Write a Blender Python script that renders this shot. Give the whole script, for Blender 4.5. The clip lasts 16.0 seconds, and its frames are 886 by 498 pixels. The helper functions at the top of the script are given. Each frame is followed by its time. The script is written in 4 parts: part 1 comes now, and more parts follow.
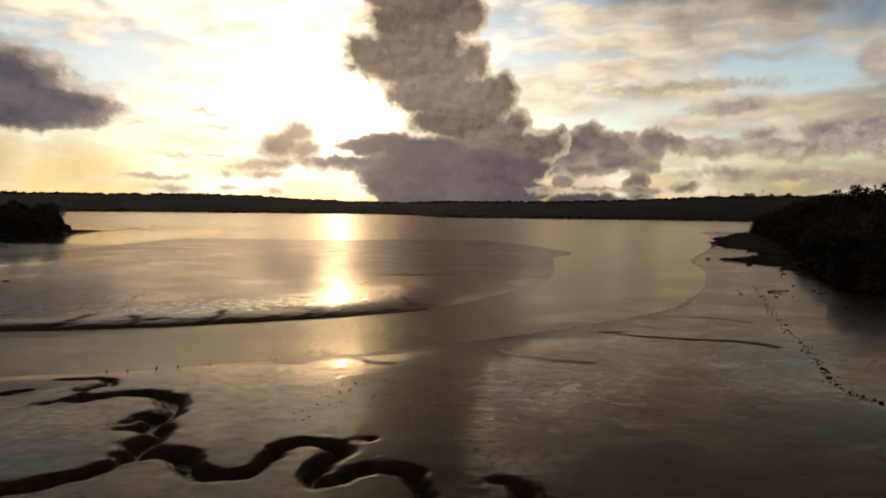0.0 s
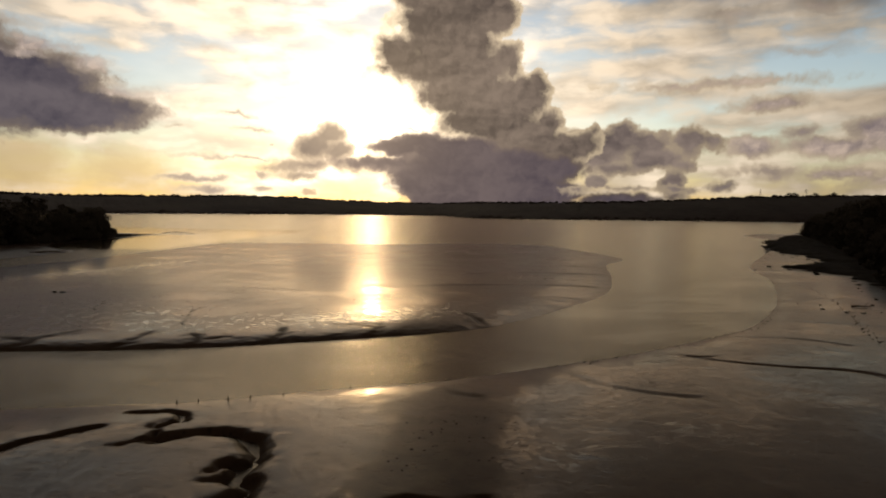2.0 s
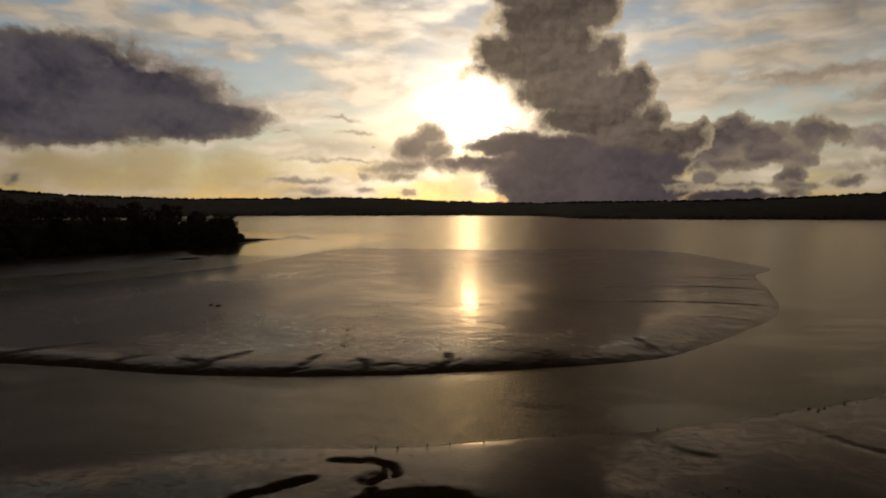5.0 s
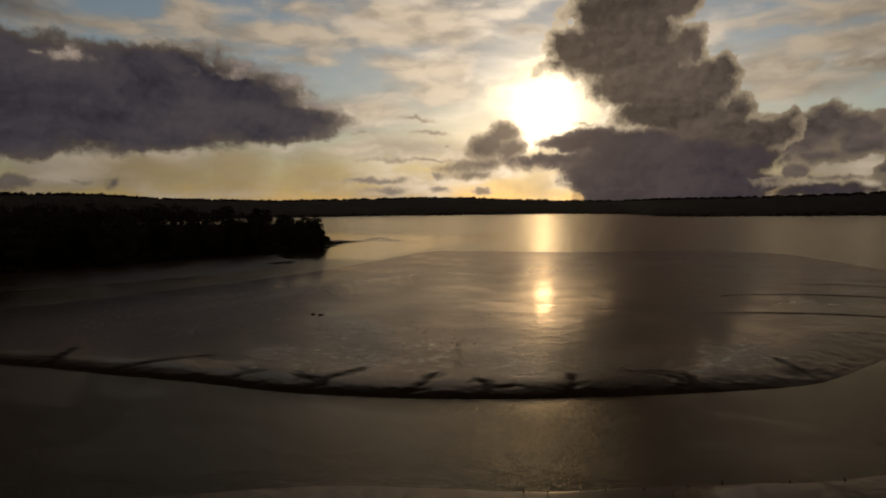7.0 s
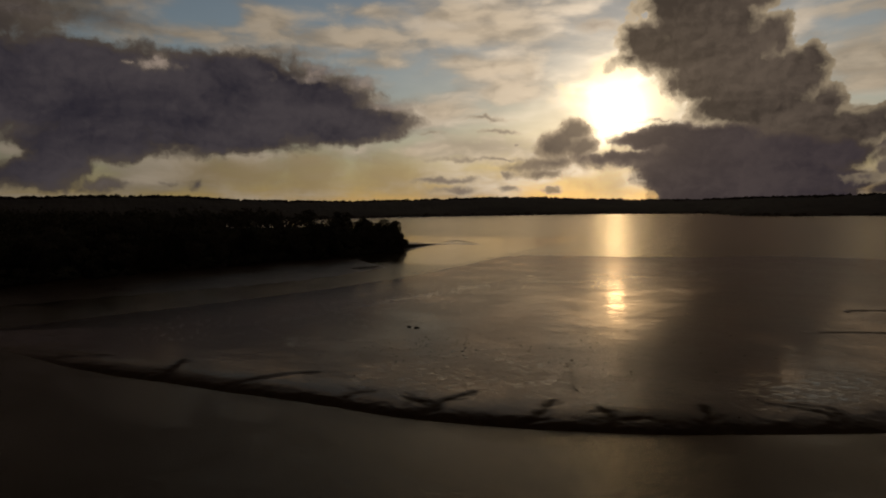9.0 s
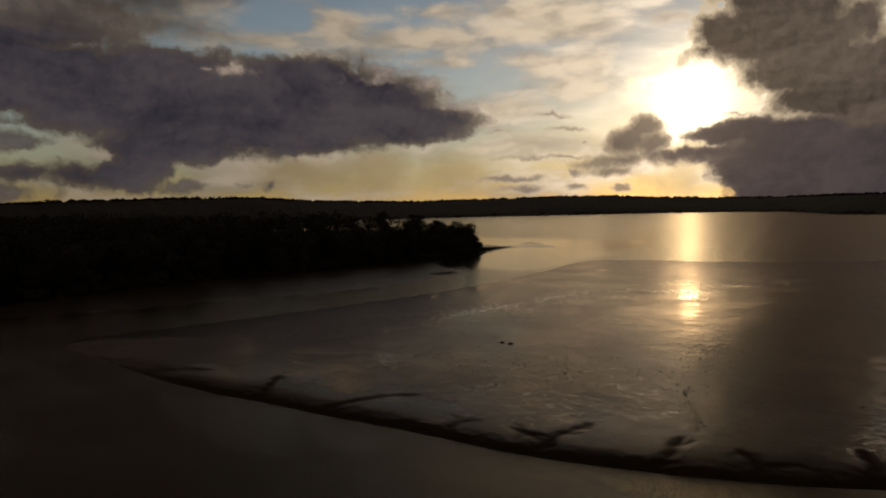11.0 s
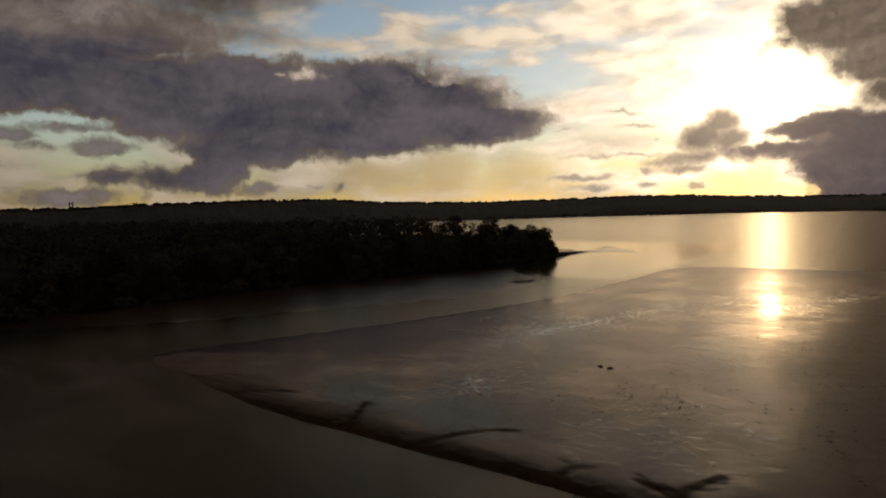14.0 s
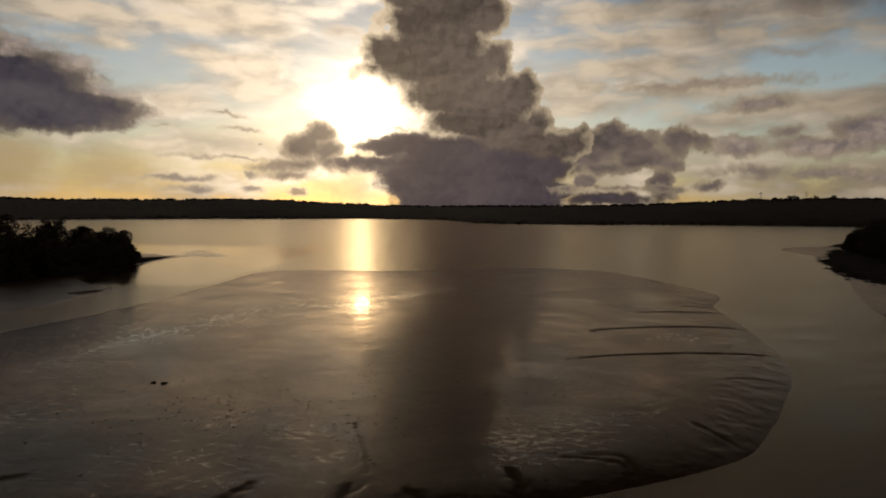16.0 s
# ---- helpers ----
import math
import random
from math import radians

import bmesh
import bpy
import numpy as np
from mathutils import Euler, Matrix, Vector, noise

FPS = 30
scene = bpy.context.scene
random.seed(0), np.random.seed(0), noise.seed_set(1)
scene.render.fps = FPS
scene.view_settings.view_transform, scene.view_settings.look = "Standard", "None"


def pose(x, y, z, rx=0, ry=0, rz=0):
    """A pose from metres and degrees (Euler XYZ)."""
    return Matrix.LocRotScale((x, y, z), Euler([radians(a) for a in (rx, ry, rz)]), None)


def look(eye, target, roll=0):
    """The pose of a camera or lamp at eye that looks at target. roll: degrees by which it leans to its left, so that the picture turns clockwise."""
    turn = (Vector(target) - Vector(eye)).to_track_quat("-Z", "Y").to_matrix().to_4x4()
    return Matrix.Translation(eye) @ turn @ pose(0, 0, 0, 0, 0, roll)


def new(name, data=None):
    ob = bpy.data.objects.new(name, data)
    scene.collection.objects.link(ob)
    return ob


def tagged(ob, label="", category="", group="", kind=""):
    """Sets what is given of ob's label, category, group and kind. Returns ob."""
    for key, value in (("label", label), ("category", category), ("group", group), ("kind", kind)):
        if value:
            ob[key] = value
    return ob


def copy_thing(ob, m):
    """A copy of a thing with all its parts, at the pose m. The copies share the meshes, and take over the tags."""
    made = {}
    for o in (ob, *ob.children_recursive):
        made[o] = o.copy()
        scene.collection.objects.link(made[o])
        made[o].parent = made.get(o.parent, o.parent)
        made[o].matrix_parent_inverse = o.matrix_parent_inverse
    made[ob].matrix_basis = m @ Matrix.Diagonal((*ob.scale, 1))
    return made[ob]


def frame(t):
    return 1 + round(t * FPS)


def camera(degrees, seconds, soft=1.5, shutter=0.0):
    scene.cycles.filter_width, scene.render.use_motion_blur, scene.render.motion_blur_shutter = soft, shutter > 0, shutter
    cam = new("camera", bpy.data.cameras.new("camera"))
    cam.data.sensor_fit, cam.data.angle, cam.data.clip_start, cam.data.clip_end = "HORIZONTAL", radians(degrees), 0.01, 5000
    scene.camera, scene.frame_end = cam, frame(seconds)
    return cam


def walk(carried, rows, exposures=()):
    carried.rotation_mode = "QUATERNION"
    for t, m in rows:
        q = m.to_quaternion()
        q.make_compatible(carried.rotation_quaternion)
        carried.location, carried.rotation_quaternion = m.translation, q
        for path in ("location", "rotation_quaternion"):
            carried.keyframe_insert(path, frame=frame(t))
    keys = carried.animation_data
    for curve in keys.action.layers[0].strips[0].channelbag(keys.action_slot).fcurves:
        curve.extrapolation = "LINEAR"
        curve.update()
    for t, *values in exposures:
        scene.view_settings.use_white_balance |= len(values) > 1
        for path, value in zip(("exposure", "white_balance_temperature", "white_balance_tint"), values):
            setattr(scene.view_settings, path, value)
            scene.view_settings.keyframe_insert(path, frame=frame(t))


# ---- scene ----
import functools

# Flight: seconds, x, y, z, heading, pitch, roll.
FOV = 70.26
PATH = [
    (0.0, 0.00, 0.00, 20.00, -0.00, -3.57, -0.99),
    (0.5, -1.67, 2.04, 20.51, 0.22, -3.56, -1.00),
    (1.0, -3.33, 3.66, 21.02, 0.76, -3.57, -1.02),
    (1.5, -5.18, 5.11, 21.61, 1.72, -3.58, -0.97),
    (2.0, -7.05, 6.33, 22.19, 2.89, -3.59, -0.87),
    (2.5, -8.98, 7.32, 22.81, 4.16, -3.63, -0.75),
    (3.0, -11.12, 8.49, 23.29, 5.84, -3.64, -0.68),
    (3.5, -13.44, 9.49, 23.89, 7.39, -3.65, -0.64),
    (4.0, -15.93, 10.36, 24.47, 8.67, -3.67, -0.58),
    (6.5, -27.52, 16.43, 26.85, 16.93, -3.83, 0.13),
    (7.0, -29.75, 17.15, 27.43, 18.44, -3.86, 0.29),
    (7.5, -32.03, 18.06, 28.08, 19.94, -3.87, 0.38),
    (8.0, -34.20, 18.45, 28.79, 21.51, -3.89, 0.42),
    (8.5, -36.35, 19.05, 29.57, 23.07, -3.91, 0.51),
    (9.0, -38.51, 19.41, 30.22, 24.70, -3.87, 0.53),
    (11.5, -49.93, 23.55, 33.63, 32.30, -3.89, 0.98),
    (12.0, -52.30, 24.20, 34.28, 33.97, -3.86, 1.03),
    (12.5, -54.74, 25.21, 34.92, 35.24, -3.85, 1.10),
    (13.0, -56.88, 25.90, 35.49, 36.07, -3.82, 1.19),
    (13.5, -57.66, 26.49, 35.88, 37.05, -3.78, 1.28),
    (14.0, -57.19, 27.60, 35.98, 36.74, -3.78, 1.22),
    (14.5, -55.56, 29.13, 35.78, 31.94, -3.79, 0.89),
    (15.0, -53.49, 30.90, 35.71, 24.43, -3.89, 0.48),
    (15.5, -51.28, 32.34, 36.08, 13.45, -3.84, -0.14),
    (16.0, -48.81, 33.01, 36.36, 1.94, -3.61, -0.77),
]
cam = camera(FOV, 16.0, soft=2.0)
walk(cam, [(t, pose(x, y, z, 90 + p, r, h)) for t, x, y, z, h, p, r in PATH],
     [(t, e, k, 16) for t, e, k in ((0.0, 0.85, 6950), (1.5, 0.75, 6950), (3.5, 0.35, 6980), (6.5, -0.35, 7000), (9.0, -0.68, 7050), (11.5, -0.25, 7000), (12.5, 0.0, 6950), (13.5, 0.25, 6950), (14.0, 0.4, 6950), (14.5, 0.55, 6950), (15.0, 0.5, 6950), (15.5, 0.3, 6950), (16.0, 0.0, 7000))])

# ---- sky and sun ----
SUN_AZ, SUN_EL = 9.3, 8.3      # degrees left of the y axis, and above the horizon
WATER = -1.0                   # water level; the mud flats lie at 0


def sun_way():
    a, e = radians(SUN_AZ), radians(SUN_EL)
    return Vector((-math.sin(a) * math.cos(e), math.cos(a) * math.cos(e), math.sin(e)))


class Graph:
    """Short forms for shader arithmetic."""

    def __init__(self, tree):
        self.tree = tree

    def node(self, kind):
        return self.tree.nodes.new(kind)

    def put(self, socket, value):
        if isinstance(value, bpy.types.NodeSocket):
            self.tree.links.new(value, socket)
        else:
            socket.default_value = value

    def math(self, op, a, b=0.0, c=0.0, clamp=False):
        n = self.node("ShaderNodeMath")
        n.operation, n.use_clamp = op, clamp
        for s, v in zip(n.inputs, (a, b, c)):
            self.put(s, v)
        return n.outputs[0]

    def vec(self, op, a, b=(0, 0, 0), c=(0, 0, 0)):
        n = self.node("ShaderNodeVectorMath")
        n.operation = op
        self.put(n.inputs[0], a), self.put(n.inputs[1], b)
        if op == "MULTIPLY_ADD":
            self.put(n.inputs[2], c)
        return n.outputs["Value"] if op in ("DOT_PRODUCT", "LENGTH") else n.outputs[0]

    def ramp(self, v, lo, hi, a=0.0, b=1.0, smooth=True):
        n = self.node("ShaderNodeMapRange")
        n.interpolation_type = "SMOOTHSTEP" if smooth else "LINEAR"
        for s, x in zip(n.inputs, (v, lo, hi, a, b)):
            self.put(s, x)
        return n.outputs[0]

    def mix(self, f, a, b):
        n = self.node("ShaderNodeMix")
        n.data_type = "RGBA"
        self.put(n.inputs[0], f), self.put(n.inputs[6], a), self.put(n.inputs[7], b)
        return n.outputs[2]

    def blend(self, op, f, a, b):
        n = self.node("ShaderNodeMix")
        n.data_type, n.blend_type = "RGBA", op
        self.put(n.inputs[0], f), self.put(n.inputs[6], a), self.put(n.inputs[7], b)
        return n.outputs[2]

    def noise(self, vector, scale, detail=4.0, rough=0.55, warp=0.0, dims="3D"):
        n = self.node("ShaderNodeTexNoise")
        self.put(n.inputs["Vector"], vector)
        n.noise_dimensions = dims
        for key, v in (("Scale", scale), ("Detail", detail), ("Roughness", rough), ("Distortion", warp)):
            n.inputs[key].default_value = v
        return n.outputs[0], n.outputs[1]

    def cells(self, vector, scale):
        n = self.node("ShaderNodeTexVoronoi")
        n.voronoi_dimensions, n.feature = "2D", "SMOOTH_F1"
        n.inputs["Smoothness"].default_value = 0.7
        self.put(n.inputs["Vector"], vector)
        n.inputs["Scale"].default_value = scale
        return n.outputs["Distance"]

    def xyz(self, x, y, z=0.0):
        n = self.node("ShaderNodeCombineXYZ")
        for s, v in zip(n.inputs, (x, y, z)):
            self.put(s, v)
        return n.outputs[0]

    def grey(self, v):
        return self.xyz(v, v, v)


# Cloud masses: azimuth, elevation, half width, half height, in degrees.
TOWER = ((4.6, 25, 7.0, 5.5), (2.9, 19.6, 5.4, 3.4), (3.3, 15.8, 4.6, 2.2), (7.2, 13.6, 2.4, 1.8), (8.0, 12.2, 1.9, 0.8), (-2.4, 13.3, 1.8, 1.4), (2.3, 12.6, 6.2, 2.2), (-3.1, 12.4, 1.1, 1.2),
         (-5.6, 11.2, 1.1, 1.1), (-4.2, 9.9, 2.2, 2.0), (0.5, 10.2, 5.7, 2.1), (-1.3, 8, 5.1, 2.1), (-0.8, 17, 2.8, 2.4), (-6.2, 7.9, 1.5, 1.5), (-4.5, 5.8, 4.1, 1.8), (-7.5, 5.2, 2.9, 1.8), (-9.7, 5.9, 1.6, 1.3),
         (-10.1, 7.1, 0.6, 0.6), (-3.7, 4.4, 2.6, 1.4), (2.4, 14.4, 4.6, 2.6), (-1.4, 9.4, 4.4, 2.6), (-3.2, 7.0, 4.0, 2.0))
ARM = ((-9.9, 5.2, 3.6, 1.6), (-8.2, 5.6, 3.0, 1.6), (-11.8, 5.6, 2.0, 1.2), (-13.2, 6.5, 1.2, 1.2), (-15.2, 6, 1.8, 1.1), (-15.3, 4.7, 2.4, 1.1), (-18.6, 6.0, 1.6, 1.0), (-20.1, 6.0, 0.9, 0.75), (-16.9, 2.6, 1.0, 1.05), (-17.5, 1.7, 0.5, 0.45),
       (-17.9, 4, 0.7, 0.34), (-12.5, 3.8, 2.5, 0.55))
GAPS = ((7.0, 15.5, 0.34, 0.34),)
BANK = ((4.6, 5.9, 3, 0.8), (6.6, 5.3, 3, 0.8),
        (2.1, 5.2, 4.4, 1.3), (-0.4, 4, 7.7, 1.5), (7.6, 4, 4, 0.45), (2.1, 2.6, 5.4, 2.0), (-2.8, 2.1, 5.6, 1.6), (-6.9, 1.8, 2.7, 0.8), (-12.6, 1, 3.7, 0.46), (-6, 3.7, 3.6, 1.05), (2.5, 0.8, 3.7, 1.5), (-3, 0.4, 7, 1.2))
PUFF = ((13.2, 6.4, 1.4, 1.0), (14.4, 5.3, 1.9, 1.2), (12.6, 5, 1.3, 1.0), (14.7, 3.7, 3.6, 0.4), (10.1, 3.8, 3.1, 0.45), (15.5, 2.8, 1.2, 0.25))
BUDS = ((-10.9, 2.5, 0.9, 0.8), (-9.2, 2.0, 1.5, 0.4), (-13.3, 2, 2.9, 0.35), (-20.8, 2.3, 1.3, 0.5), (-17.2, 2.1, 2.4, 0.3))
WEST = ((46.3, 9.0, 14.4, 3.2), (39.3, 8.9, 8, 3.1), (33.3, 7.4, 4.8, 1.9), (29.9, 7.6, 2.4, 1.0), (36.3, 10.2, 3, 1.4), (52.4, 10.6, 10.1, 2.2), (43.4, 5.9, 7, 1.1), (53.1, 5.9, 5.5, 1.9), (55.9, 4.5, 2.2, 1.9),
        (57.7, 2.8, 2.4, 1.2), (60.3, 2.8, 2.1, 1.0), (63.9, 2.9, 1.5, 0.45), (62.4, 10.1, 8, 2.6), (67.6, 11.3, 6.1, 3.0), (66, 14.3, 9.7, 2), (57.4, 8.4, 6.9, 2.3), (73.6, 11.4, 6.2, 4.1), (42.2, 12.0, 3.5, 1.2), (82, 12, 10, 4.5))
LOFT = ((66, 15.6, 10, 2.0), (58, 14.6, 5.6, 1.1), (52.0, 14.5, 3.2, 0.7), (60, 18.5, 14, 2.5))
WISPS = ((52.8, 2.1, 2.1, 0.45), (48.5, 2, 0.8, 0.25), (46.1, 1.9, 0.7, 0.45), (64.8, 5.4, 2.3, 0.8), (66.8, 6.8, 3, 0.45), (71.4, 6, 2, 0.6), (69.4, 5.3, 1.4, 0.35), (67.4, 1.5, 3.7, 0.8), (76, 4, 4, 1.2))
PEAKS = ((49.1, 11.6, 1.6, 0.6), (48.4, 11.9, 0.8, 0.75), (50.8, 11.6, 0.7, 0.4), (34.7, 11.9, 2.5, 0.6), (31.7, 10.8, 1.5, 0.6), (29.2, 9.0, 2, 0.6), (36.2, 11.2, 2, 0.4))
CREAM = ((34.1, 14.5, 7, 0.85), (39.7, 15.5, 2, 1.1), (20.4, 12.2, 3.9, 0.73), (17.1, 11.8, 0.7, 0.9), (19, 10.1, 2.6, 1.0), (19.4, 14.9, 5.1, 0.8), (23.7, 16.5, 4.3, 0.62), (30.1, 16.7, 3, 0.54), (46.1, 14.1, 4.4, 0.46),
         (24.7, 8.5, 2.5, 0.77), (21.8, 5.2, 5.8, 0.97), (30.2, 12.6, 2.5, 0.57))
PALE = ((-10.7, 9.1, 4.4, 0.77), (-14.4, 14.2, 7.5, 0.63), (-22.1, 14.6, 4.8, 0.43), (-28.3, 14, 4.3, 0.58), (-17.8, 9.9, 4.1, 0.65), (-28.5, 8.5, 4.7, 0.69), (-8.7, 10.6, 3, 1.4), (-32.5, 3.6, 4.4, 0.6),
        (-21.5, 7.5, 4, 0.74), (-25.7, 9.1, 1.6, 0.62), (-12.9, 16.5, 5.7, 0.9), (-14.5, 12.2, 5.0, 0.7), (-40, 10, 6, 1.2))
STREAKS = ((24.3, 2.4, 2.6, 0.27), (19.9, 4.2, 3.7, 0.17), (23.3, 1.5, 1.7, 0.35), (18.5, 1.6, 1, 0.34), (15, 1.3, 1, 0.38), (26, 6.7, 1.3, 0.17), (19.7, 6.6, 1.6, 0.2), (20.9, 7.7, 1.4, 0.16), (18, 5.5, 0.3, 0.24),
           (6.1, 7.1, 2.1, 0.17), (8.9, 5.2, 1.6, 0.15), (18.5, 2.9, 0.6, 0.24))
EAST = ((-23, 5.6, 2, 0.75), (-29.4, 5.3, 3.5, 0.7), (-26.6, 6.4, 1.1, 0.45), (-32, 6.3, 2.6, 1.1), (-33.8, 6.9, 1.8, 0.66), (-24.4, 8.9, 1.9, 0.4), (-16.9, 10.5, 2.8, 0.28), (-21.8, 10.6, 2.6, 0.24),
        (-24.3, 3.3, 2.5, 0.37), (-28.8, 3.2, 3.1, 0.3), (-33.3, 2.7, 2.5, 0.34), (-35.2, 5.6, 2, 1.0), (-42, 6.5, 6, 2.0))
GREYS = ((-21.1, 16, 4.4, 0.7), (-27.8, 15.8, 3.5, 0.65), (-34.2, 11.5, 1.7, 1.35), (-25.5, 12.6, 2.9, 0.34), (-32.3, 8.7, 2.2, 0.42), (11.5, 15.3, 1.7, 0.5), (39.2, 13.2, 3, 0.38), (24.2, 13.2, 2.4, 0.28), (-24, 19, 12, 2))
BLUE = ((-8.6, 13.9, 3, 1.7), (-30.3, 10.9, 3.4, 1.5), (-25.6, 11.9, 2.5, 0.9), (48, 16.2, 5.7, 1.4), (46.1, 13.4, 2.6, 0.6), (26.2, 11.9, 3, 1.9), (21.3, 13.7, 1.9, 0.5), (13.6, 11.9, 1.7, 1.8), (68.6, 7, 5, 0.9), (64.6, 4.1, 5.4, 0.9))
GOLD = ((9.6, 1.9, 2.3, 1.7), (9.1, 1.1, 3.1, 0.8), (11.6, 1.6, 1.5, 1.0), (36.4, 3.4, 3.1, 2.3), (42.5, 3, 6, 1.7), (29.3, 2.7, 4, 2.0))
GLARE = ((9.6, 11.0, 2.2, 2.2), (7.6, 9.2, 3.4, 1.8), (10.4, 7.6, 2.6, 1.5), (12.5, 9.6, 2.2, 1.2))


def masses(g, place, list_of, soft):
    """How deep a direction lies inside a group of cloud masses, in degrees; below 0 outside."""
    most = None
    for a, e, ra, re in list_of:
        d = g.vec("LENGTH", g.vec("MULTIPLY_ADD", place, (1 / ra, 1 / re, 0), (-a / ra, -e / re, 0)))
        d = g.math("MULTIPLY_ADD", d, -min(ra, re), min(ra, re))
        most = d if most is None else g.math("SMOOTH_MAX", most, d, soft)
    return most


def make_sky():
    world = bpy.data.worlds.new("sky")
    scene.world = world
    world.use_nodes = True
    g = Graph(world.node_tree)
    world.node_tree.nodes.clear()
    way = g.node("ShaderNodeTexCoord").outputs["Generated"]
    split = g.node("ShaderNodeSeparateXYZ")
    g.put(split.inputs[0], way)
    x, y, z = split.outputs
    az = g.math("MULTIPLY", g.math("ARCTAN2", g.math("MULTIPLY", x, -1.0), y), 57.29578)
    el = g.math("MULTIPLY", g.math("ARCSINE", z), 57.29578)
    flat = g.xyz(az, el)
    from_sun = g.math("MULTIPLY", g.math("ARCCOSINE", g.math("MINIMUM", g.vec("DOT_PRODUCT", way, tuple(sun_way())), 0.99999)), 57.29578)
    core = g.math("EXPONENT", g.math("MULTIPLY", from_sun, -1 / 2.3))
    glow = g.math("EXPONENT", g.math("MULTIPLY", from_sun, -1 / 7.0))
    wide = g.math("EXPONENT", g.math("MULTIPLY", from_sun, -1 / 20.0))

    # two scales of bending, so that no outline is a plain curve
    n1, c1 = g.noise(flat, 0.22, 3.0, 0.5, 0.0, "2D")
    _, c2 = g.noise(flat, 0.85, 5.0, 0.6, 0.0, "2D")
    bent = g.vec("ADD", flat, g.vec("ADD", g.vec("MULTIPLY_ADD", c1, (1.6, 0.9, 0), (-0.8, -0.45, 0)), g.vec("MULTIPLY_ADD", c2, (1.3, 0.8, 0), (-0.65, -0.4, 0))))
    soft_noise, _ = g.noise(g.vec("MULTIPLY", bent, (0.32, 0.85, 1)), 0.6, 5.0, 0.5, 0.4, "2D")
    wisp = g.math("SUBTRACT", soft_noise, 0.5)
    fine, _ = g.noise(bent, 1.1, 6.0, 0.6, 0.0, "2D")
    fine = g.math("SUBTRACT", fine, 0.5)
    broad, _ = g.noise(g.vec("MULTIPLY", flat, (0.6, 1.3, 1)), 0.16, 4.0, 0.55, 0.4, "2D")

    drawn = g.vec("ADD", flat, g.vec("MULTIPLY_ADD", c1, (2.4, 0.5, 0), (-1.2, -0.25, 0)))

    # clear air
    air = g.node("ShaderNodeTexSky")
    air.sky_type, air.sun_disc = "NISHITA", False
    air.sun_elevation, air.sun_rotation = radians(SUN_EL), radians(-SUN_AZ)
    air.air_density, air.dust_density = 1.0, 0.15
    clear = g.vec("MULTIPLY", air.outputs[0], (0.082, 0.080, 0.080))
    low = g.math("EXPONENT", g.math("MULTIPLY", g.math("MAXIMUM", el, 0.0), -1 / 3.6))
    haze = g.vec("MULTIPLY", (0.95, 0.68, 0.25), g.grey(g.math("MULTIPLY", low, g.math("MULTIPLY_ADD", g.math("EXPONENT", g.math("MULTIPLY", from_sun, -1 / 13.0)), 0.95, 0.04))))
    clear = g.vec("ADD", g.vec("MULTIPLY", clear, g.grey(g.ramp(el, 0, 9, 0.42, 1.0))), haze)

    # high thin veils, drawn out along the horizon, torn open where the blue shows
    v1, _ = g.noise(g.vec("MULTIPLY", drawn, (0.07, 0.20, 1)), 1.0, 6.0, 0.52, 0.1)
    v2, _ = g.noise(g.vec("ADD", g.vec("MULTIPLY", drawn, (0.17, 0.52, 1)), (7.3, 2.2, 0)), 1.0, 6.0, 0.5, 0.1)
    torn = g.ramp(g.math("MULTIPLY_ADD", wisp, 2.4, masses(g, drawn, BLUE, 0.6)), -0.8, 1.2)
    veil = g.ramp(g.math("MULTIPLY_ADD", torn, -0.17, g.math("MULTIPLY_ADD", v2, 0.55, v1)), 0.62, 0.92)
    veil_light = g.math("MULTIPLY_ADD", wide, 1.08, 0.19)
    veil_colour = g.vec("MULTIPLY", (1.0, 0.88, 0.69), g.grey(g.math("MULTIPLY", veil_light, g.ramp(v2, 0.32, 0.68, 0.5, 1.2))))
    sky = g.mix(g.math("MULTIPLY", veil, 0.92), clear, veil_colour)

    # light round the hidden sun
    sky = g.vec("ADD", sky, g.vec("MULTIPLY", (1.0, 0.84, 0.54), g.grey(g.math("MULTIPLY", core, 1.3))))
    sky = g.vec("ADD", sky, g.vec("MULTIPLY", (1.0, 0.88, 0.66), g.grey(g.math("MULTIPLY", glow, g.ramp(v2, 0.32, 0.68, 0.15, 0.85)))))

    # heaped clouds: puffs at three sizes
    def puffs(at):
        big, small, least = g.cells(at, 0.45), g.cells(at, 1.1), g.cells(at, 2.7)
        return g.math("MULTIPLY_ADD", big, -0.52, g.math("MULTIPLY_ADD", small, -0.34, g.math("MULTIPLY_ADD", least, -0.14, 0.37)))

    heap = puffs(bent)
    relief = g.math("SUBTRACT", heap, puffs(g.vec("ADD", bent, (0.4, 0.35, 0))))

    def layer(sky, group, soft, lo, hi, dark, light, rim, puff, haze, thick=1.0, band=0.6, lit_by=0.5, bask=0.15, edge=1.0, mottle=1.0, gaps=(), swell=0.0):
        """One group of clouds over the sky: lo to hi is its edge in degrees, puff and haze shape it, bask is the sunlight that comes through."""
        depth = g.math("ADD", g.math("ADD", masses(g, bent, group, soft), swell), g.math("MULTIPLY_ADD", heap, puff, g.math("MULTIPLY_ADD", fine, 0.35 * puff, g.math("MULTIPLY", wisp, haze))))
        if gaps:
            depth = g.math("MINIMUM", depth, g.math("MULTIPLY_ADD", masses(g, bent, gaps, 0.1), -2.5, 0.35))
        cover = g.math("MULTIPLY", g.ramp(depth, lo, hi), thick)
        inner = g.ramp(depth, lo + 0.3 * (hi - lo), hi + band)
